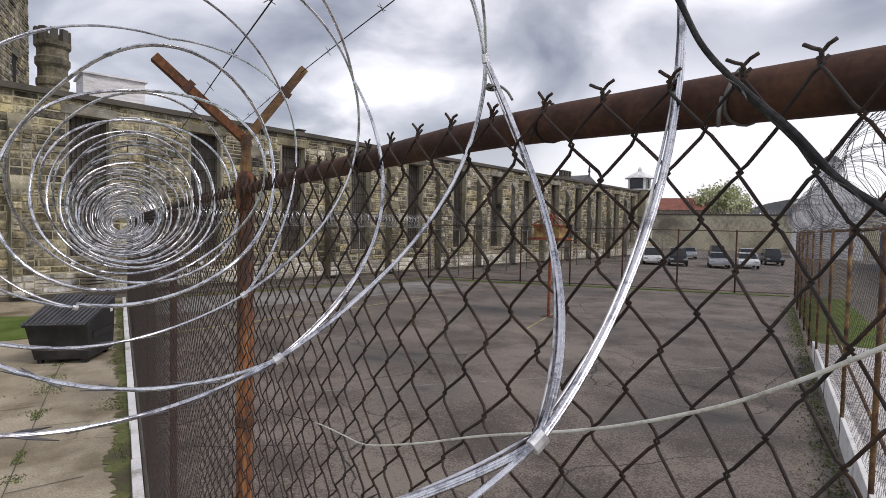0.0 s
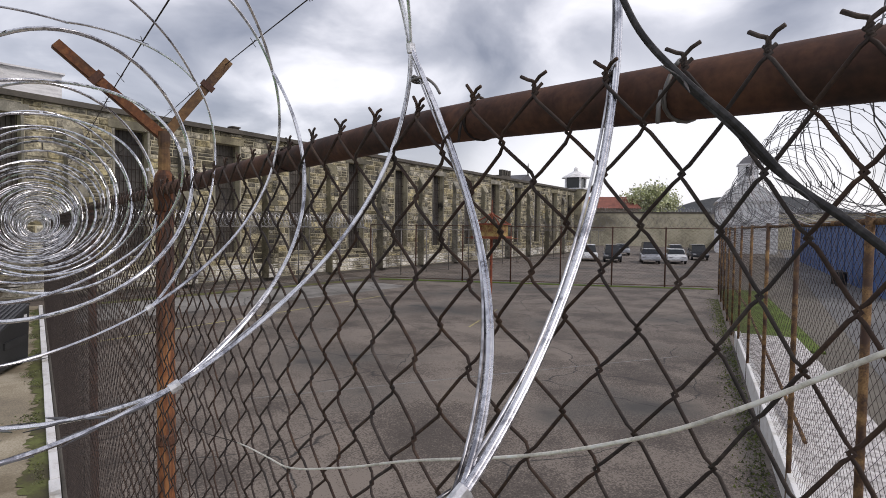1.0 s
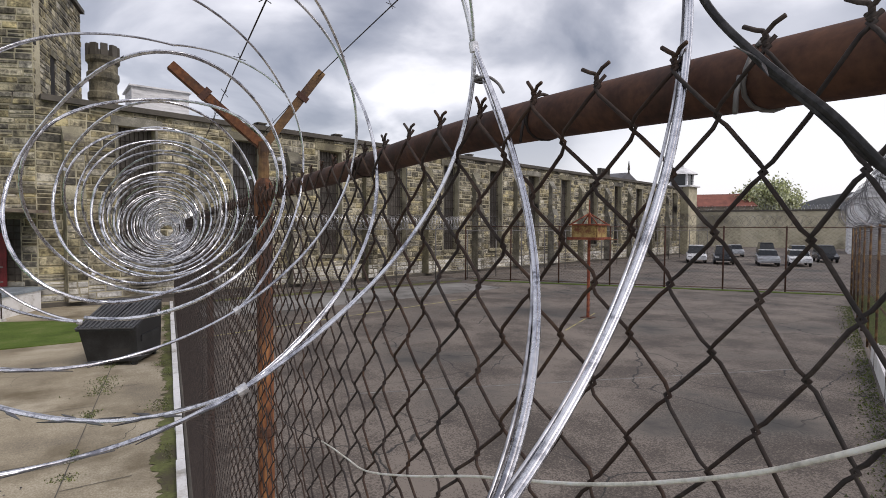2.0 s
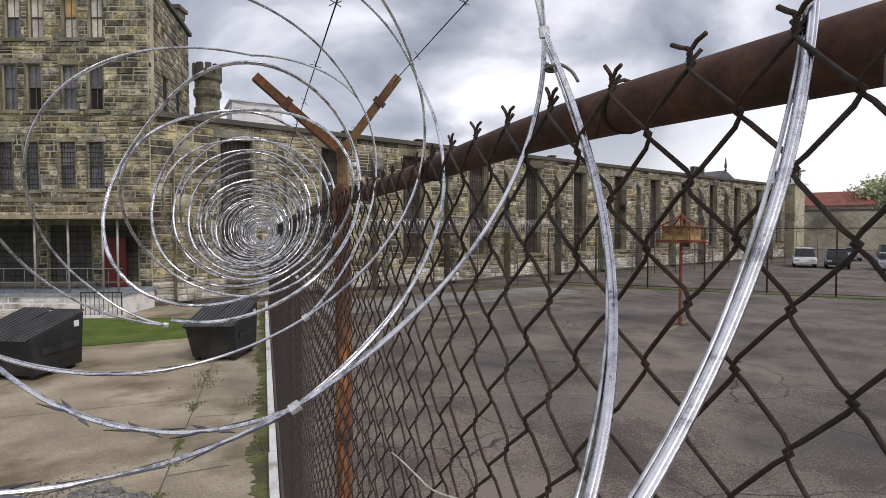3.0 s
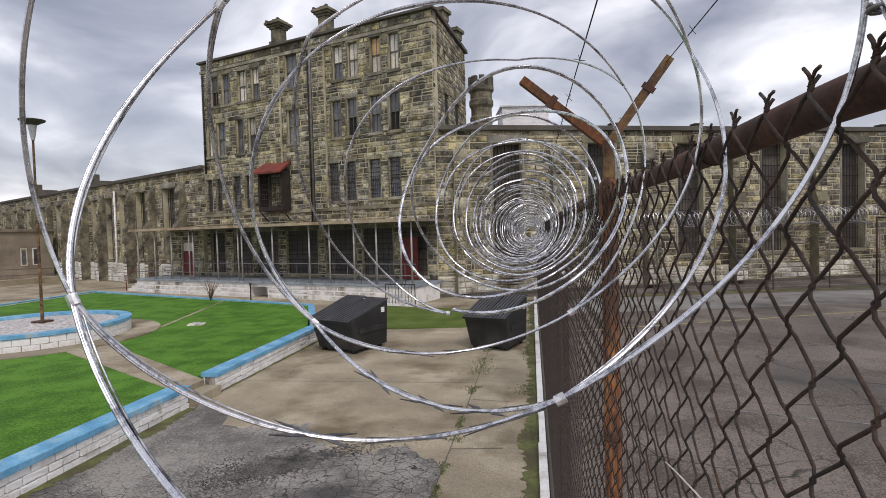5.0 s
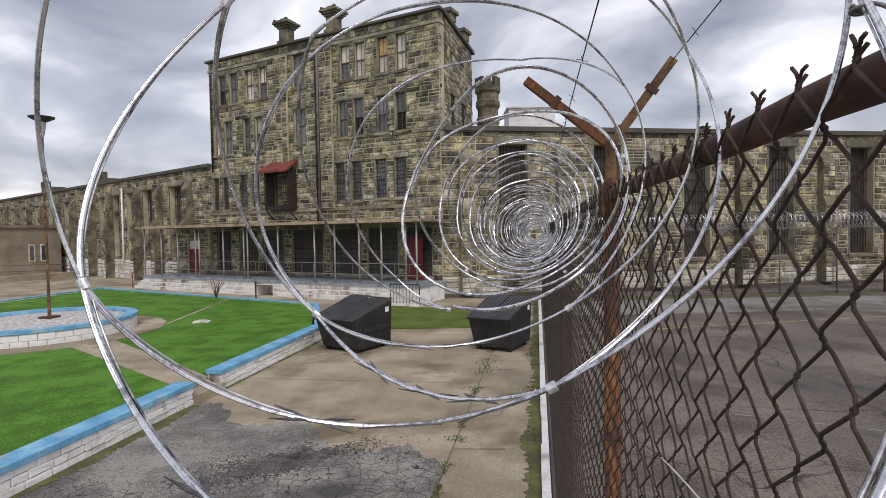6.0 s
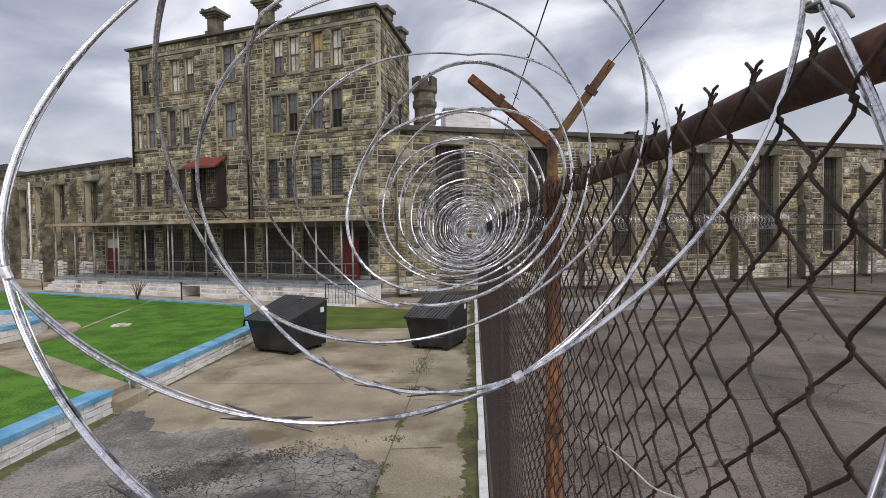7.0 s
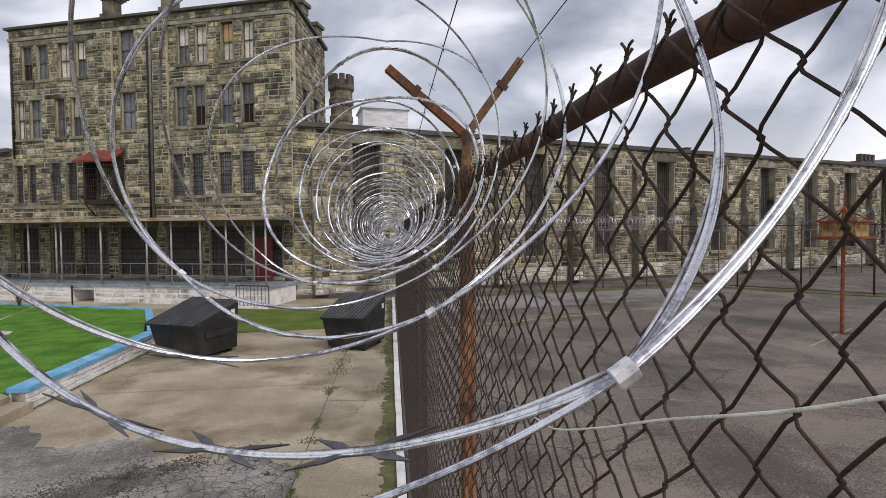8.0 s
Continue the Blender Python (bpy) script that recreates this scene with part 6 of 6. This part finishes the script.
car(45.6, 35.6, 40, "carwhite", "white parked van on the asphalt", True)
car(46.6, 33.4, 38, "cardark", "dark parked off-road car with a high roof", True)
car(48.0, 30.0, 36, "cargrey", "silver parked saloon car")
car(50.4, 28.6, 36, "carwhite", "white parked saloon car")
car(59.0, 30.8, 36, "cardark", "dark parked pickup with a high cab", True)
car(60.0, 41.5, 38, "cargrey", "silver parked car in the second row")
car(63.0, 39.5, 38, "cardark", "dark parked car in the second row", True)
car(66.0, 37.5, 38, "carwhite", "white parked car in the second row")

fw_ = thing("perimeter_wall", pose(78, 92, 0, 0, 0, -57), "long pale stone perimeter wall topped with razor wire", "wall", "", "structure")
part("wall", boxes((0, 0, 0, 90, 0.8, 6.6)), M["perimeter"], fw_)
part("coping", boxes((0, -0.15, 6.6, 90, 0.95, 6.9)), M["cope"], fw_)
pts = [(t * 0.5 / 14, -0.3 + 0.45 * math.cos(2 * math.pi * t / 14), 7.3 + 0.45 * math.sin(2 * math.pi * t / 14)) for t in range(180 * 14)]
rc = part("razor_coil", tubes("razor_coil", [pts], 0.012, M["galv"], 3, False), None, fw_)
rc["kind"] = "stuff"
rh = thing("red_roofed_house", pose(96, 82, 0, 0, 0, -50), "house with a red roof behind the perimeter wall", "house")
part("body", boxes((0, 0, 0, 16, 9, 8.0)), M["tanwall"], rh)
bm = bmesh.new()
va = [bm.verts.new(p) for p in ((-0.6, -0.6, 8), (16.6, -0.6, 8), (16.6, 9.6, 8), (-0.6, 9.6, 8), (1.5, 4.5, 10.8), (14.5, 4.5, 10.8))]
for f in ((0, 1, 5, 4), (1, 2, 5), (2, 3, 4, 5), (3, 0, 4), (3, 2, 1, 0)):
    bm.faces.new([va[i] for i in f])
part("roof", bm, M["redroof"], rh)

ch_ = thing("chapel", pose(83.4, 38.9, 1.2, 0, 0, 28), "white boarded chapel with a small bell tower", "chapel")
part("nave", boxes((0, -6, -1.2, 12, 2, 6.5)), M["chapel"], ch_)
bm = bmesh.new()
va = [bm.verts.new(p) for p in ((-0.4, -6.4, 6.5), (-0.4, 2.4, 6.5), (-0.4, -2, 10.2), (12.4, -6.4, 6.5), (12.4, 2.4, 6.5), (12.4, -2, 10.2))]
for f in ((0, 2, 1), (3, 4, 5), (0, 3, 5, 2), (1, 2, 5, 4), (0, 1, 4, 3)):
    bm.faces.new([va[i] for i in f])
part("roof", bm, M["chapel"], ch_)
tw_ = part("bell_tower", boxes((0.5, -3.3, 8.5, 3.1, -0.7, 12.0), (0.3, -3.5, 9.9, 3.3, -0.5, 10.1), (0.3, -3.5, 12.0, 3.3, -0.5, 12.2), bevel=0.03), M["chapel"], ch_)
# flat boxes with the shade of the louvred openings in their colour
part("louvre", boxes((0.45, -2.4, 10.4, 0.49, -1.6, 11.7)), M["dark"], tw_)
part("louvre", boxes((1.4, -0.69, 10.4, 2.2, -0.65, 11.7)), M["dark"], tw_)
part("spire", lathe([(2.0, 0), (1.0, 0.9), (0.15, 1.3), (0.03, 2.2)], 4), M["slate"], tw_, m=pose(1.8, -2.0, 12.2, 0, 0, 45))

bt = thing("blue_sided_shed", pose(33.5, 7.9, 0, 0, 0, 25.2), "long low shed clad in blue sheeting", "shed")
part("wall", boxes((0, -4, 0, 48, 0, 3.9)), M["bluewall"], bt)
part("roof", boxes((-0.2, -4.2, 3.9, 48.2, 0.2, 4.05)), M["slate"], bt)
for k in range(17):
    part("rib", boxes((0.4 + 2.9 * k, 0.002, 0.1, 0.52 + 2.9 * k, 0.05, 3.85)), M["bluewall"], bt)
for k in range(2):
    b_ = thing("waste_bin", pose(40.0 + 1.4 * k, 11.9 + 0.65 * k, 0.01), "dark round waste bin by the shed", "bin", "bins by the shed")
    part("drum", lathe([(0.3, 0), (0.34, 0.85), (0.36, 0.9), (0.3, 0.92)], 16), M["dump"], b_)

tb = thing("tan_annex", pose(-45.3, 44.9, 0, 0, 0, -104), "flat-roofed tan stucco annex", "building")
part("body", boxes((0, -8, 0, 22, 0, 4.4)), M["tanwall"], tb)
part("roof", boxes((-0.2, -8.2, 4.4, 22.2, 0.2, 4.65)), M["roofing"], tb)
for u in (1.3, 2.3, 9.0):
    w = part("window", boxes((u, 0.002, 1.3, u + 0.09, 0.05, 2.9), (u + 0.46, 0.002, 1.3, u + 0.55, 0.05, 2.9), (u + 0.09, 0.002, 1.3, u + 0.46, 0.05, 1.4), (u + 0.09, 0.002, 2.8, u + 0.46, 0.05, 2.9)), M["blind"], tb, "narrow window with a pale frame")
    part("pane", boxes((u + 0.09, 0.002, 1.4, u + 0.46, 0.025, 2.8)), M["glass"], w)
ramp = thing("ramp_rail", pose(-41.5, 42.0, 0, 0, 0, -104), "pipe railing of the ramp before the annex", "railing")
part("rail", tubes("rail", [[(0, 0, 1.1), (12, 0, 1.5)], [(0, 0, 0.6), (12, 0, 1.0)]], 0.03, M["steel"], 6), None, ramp)
for k in range(7):
    part("post", tubes("post", [[(2 * k, 0, 0), (2 * k, 0, 1.1 + 0.067 * k)]], 0.03, M["steel"], 6), None, ramp)
rp_ = thing("ramp", pose(-41.5, 42.0, 0, 0, 0, -104), "low concrete ramp before the annex", "ramp")
part("slab", boxes((0, 0.1, 0, 12, 1.6, 0.45)), M["drive"], rp_)

# wooded hills on the horizon
hrng = random.Random(2)
bm = bmesh.new()
prev = None
for k in range(121):
    a = radians(-70 + 200 * k / 120)
    x, y = 700 * math.sin(a), 700 * math.cos(a)
    az = math.degrees(a)
    h = 12 + 30 * math.exp(-((az - 66) / 9) ** 2) + 6 * math.sin(az * 0.21) + hrng.uniform(-1.2, 1.2)
    row = [bm.verts.new((x, y, -2)), bm.verts.new((x * 1.08, y * 1.08, max(3, h))), bm.verts.new((x * 1.4, y * 1.4, -2))]
    if prev:
        for i in range(2):
            bm.faces.new((prev[i], row[i], row[i + 1], prev[i + 1]))
    prev = row
tagged(part("hills", bm, M["hill"]), "low dark wooded hills on the horizon", "hills", "", "structure")


def leafy_tree(x, y, h, r, seed):
    g = random.Random(seed)
    t = thing("tree", pose(x, y, 0), "broad tree with pale spring leaves behind the wall", "tree")
    limbs = [[(0, 0, 0), (0.1, 0, h * 0.2), (0, 0.1, h * 0.4)]]
    tips = []
    for k in range(16):
        a = g.uniform(0, 6.28)
        e = g.uniform(0.35, 1.0)
        tip = (r * e * math.cos(a), r * e * math.sin(a), h * (0.5 + 0.48 * math.sqrt(max(0, 1 - e * e * 0.8)) * g.uniform(0.75, 1.0)))
        limbs.append([(0, 0, h * 0.3), (tip[0] * 0.45, tip[1] * 0.45, h * 0.3 + (tip[2] - h * 0.3) * 0.6), tip])
        tips.append(tip)
    vs, fs = [], []
    for i, l in enumerate(limbs):
        v, f = tube_data(l, [0.5, 0.4, 0.3] if i == 0 else [0.22, 0.12, 0.04], 6)
        o = len(vs)
        vs += v
        fs += [tuple(c + o for c in q) for q in f]
    part("trunk", pydata("trunk", vs, fs, M["bark"], True), None, t)
    vs, fs = [], []
    for k in range(9000):
        tip = g.choice(tips)
        u = g.random() ** 0.5
        p = Vector((tip[0] * u, tip[1] * u, h * 0.35 + (tip[2] - h * 0.35) * u)) + Vector((g.gauss(0, r * 0.13), g.gauss(0, r * 0.13), g.gauss(0, h * 0.06)))
        s = g.uniform(0.18, 0.42)
        ax = Vector((g.gauss(0, 1), g.gauss(0, 1), g.gauss(0, 1))).normalized()
        b = ax.orthogonal().normalized() * s
        c = ax.cross(b)
        o = len(vs)
        vs += [p - b, p + c * 0.6, p + b, p - c * 0.6]
        fs.append((o, o + 1, o + 2, o + 3))
    cr = part("crown", pydata("crown", vs, fs, M["leaf"]), None, t)
    cr["kind"] = "stuff"


leafy_tree(112, 71, 13.8, 6.2, 6)

# weeds along the kerb and in the joints
wrng = random.Random(14)
vs, fs = [], []
for k in range(9000):
    y = wrng.uniform(2.0, 26)
    x = -0.26 - abs(wrng.gauss(0, 0.12)) * (1.0 + 0.6 * math.sin(y * 1.3))
    if math.sin(y * 2.3) + math.sin(y * 5.1) < 0.2:
        continue
    h = wrng.uniform(0.006, 0.03)
    a = wrng.uniform(0, 3.14)
    dx, dy = 0.016 * math.cos(a), 0.016 * math.sin(a)
    o = len(vs)
    vs += [(x - dx, y - dy, 0.008), (x + dx, y + dy, 0.008), (x + wrng.uniform(-0.03, 0.03), y + wrng.uniform(-0.03, 0.03), 0.008 + h)]
    fs.append((o, o + 1, o + 2))
for k in range(3500):
    s = wrng.uniform(2, 30)
    off = 0.12 + abs(wrng.gauss(0, 0.2))
    px, py = sf @ Vector((s, off, 0)), 0
    h = wrng.uniform(0.01, 0.05)
    a = wrng.uniform(0, 3.14)
    dx, dy = 0.025 * math.cos(a), 0.025 * math.sin(a)
    o = len(vs)
    vs += [(px.x - dx, px.y - dy, 0.013), (px.x + dx, px.y + dy, 0.013), (px.x, px.y, 0.013 + h)]
    fs.append((o, o + 1, o + 2))
for k in range(4200):
    y = wrng.uniform(2.5, 17.5)
    x = -1.56 + wrng.gauss(0, 0.03 + 0.09 * max(0.0, math.sin(y * 1.7)) + (0.1 if 12.6 < y < 14.2 else 0))
    if math.sin(y * 2.9) + math.sin(y * 6.7 + 1) < 0.35 and not 12.6 < y < 14.2:
        continue
    h, a = wrng.uniform(0.006, 0.04), wrng.uniform(0, 3.14)
    dx, dy = 0.014 * math.cos(a), 0.014 * math.sin(a)
    o = len(vs)
    vs += [(x - dx, y - dy, 0.008), (x + dx, y + dy, 0.008), (x + wrng.uniform(-0.02, 0.02), y + wrng.uniform(-0.02, 0.02), 0.008 + h)]
    fs.append((o, o + 1, o + 2))
tagged(part("weeds", pydata("weeds", vs, fs, M["weed"])), "low green weeds along the kerb", "weeds", "", "stuff")

# grass blades on the lawn
grng = np.random.RandomState(3)
n = 9000
gx, gy = grng.uniform(-7.72, -7.46, n), grng.uniform(4, 22.5, n)
keep = (gy < 22.3 - 2.4 * (gx + 9.9) * 0.16 - 0.3) & (gy < 16.3 + (-(gx + 7.45)) * 2.4) & (((gx + 16.45) ** 2 + (gy - 15.2) ** 2) > 14.2) & (np.abs((gy - 10.15) + (gx + 7.45) * 0.69) > 0.62)
gx, gy = gx[keep], gy[keep]
gh, ga = grng.uniform(0.015, 0.04, len(gx)), grng.uniform(0, 3.14, len(gx))
vv_ = np.empty((len(gx), 3, 3))
vv_[:, 0] = np.stack([gx - 0.02 * np.cos(ga), gy - 0.02 * np.sin(ga), np.full(len(gx), 0.298)], 1)
vv_[:, 1] = np.stack([gx + 0.02 * np.cos(ga), gy + 0.02 * np.sin(ga), np.full(len(gx), 0.298)], 1)
vv_[:, 2] = np.stack([gx + grng.uniform(-0.03, 0.03, len(gx)), gy + grng.uniform(-0.03, 0.03, len(gx)), 0.298 + gh], 1)
tagged(part("grass", pydata("grass", vv_.reshape(-1, 3).tolist(), np.arange(len(gx) * 3).reshape(-1, 3).tolist(), M["blade_grass"])), "short green blades of the mown lawn", "grass", "", "stuff")

# ---------------------------------------------------------------- the stones of the walls
stone_face(main, fac_blocks, random.Random(31), 300, lambda a, b, c, d: a > 9.0 and 4.9 < c < 11.5)
stone_face(side, side_blocks, random.Random(32))
stone_face(cell, cell_blocks, random.Random(33), 300, lambda a, b, c, d: 0 < a < 22 and c > 4.0)
wb = stone_face(cell, base_blocks, random.Random(34), material="wornwhite")
stone_face(wing, wing_blocks, random.Random(35))
stone_face(wing, wing_base, random.Random(36), material="whitestone")
pb_holder = new("base_stones")
pb_holder.parent = porch
pb_holder.matrix_basis = pose(PU0, 0.02, 0)
stone_face(pb_holder, porch_blocks, random.Random(37), material="whitestone", out=(0.005, 0.02))
stone_face(dw, block_rows(3.39, 0.0, 3.88, [(1.14, 2.36, 0.9, 3.16)], random.Random(38)), random.Random(39))
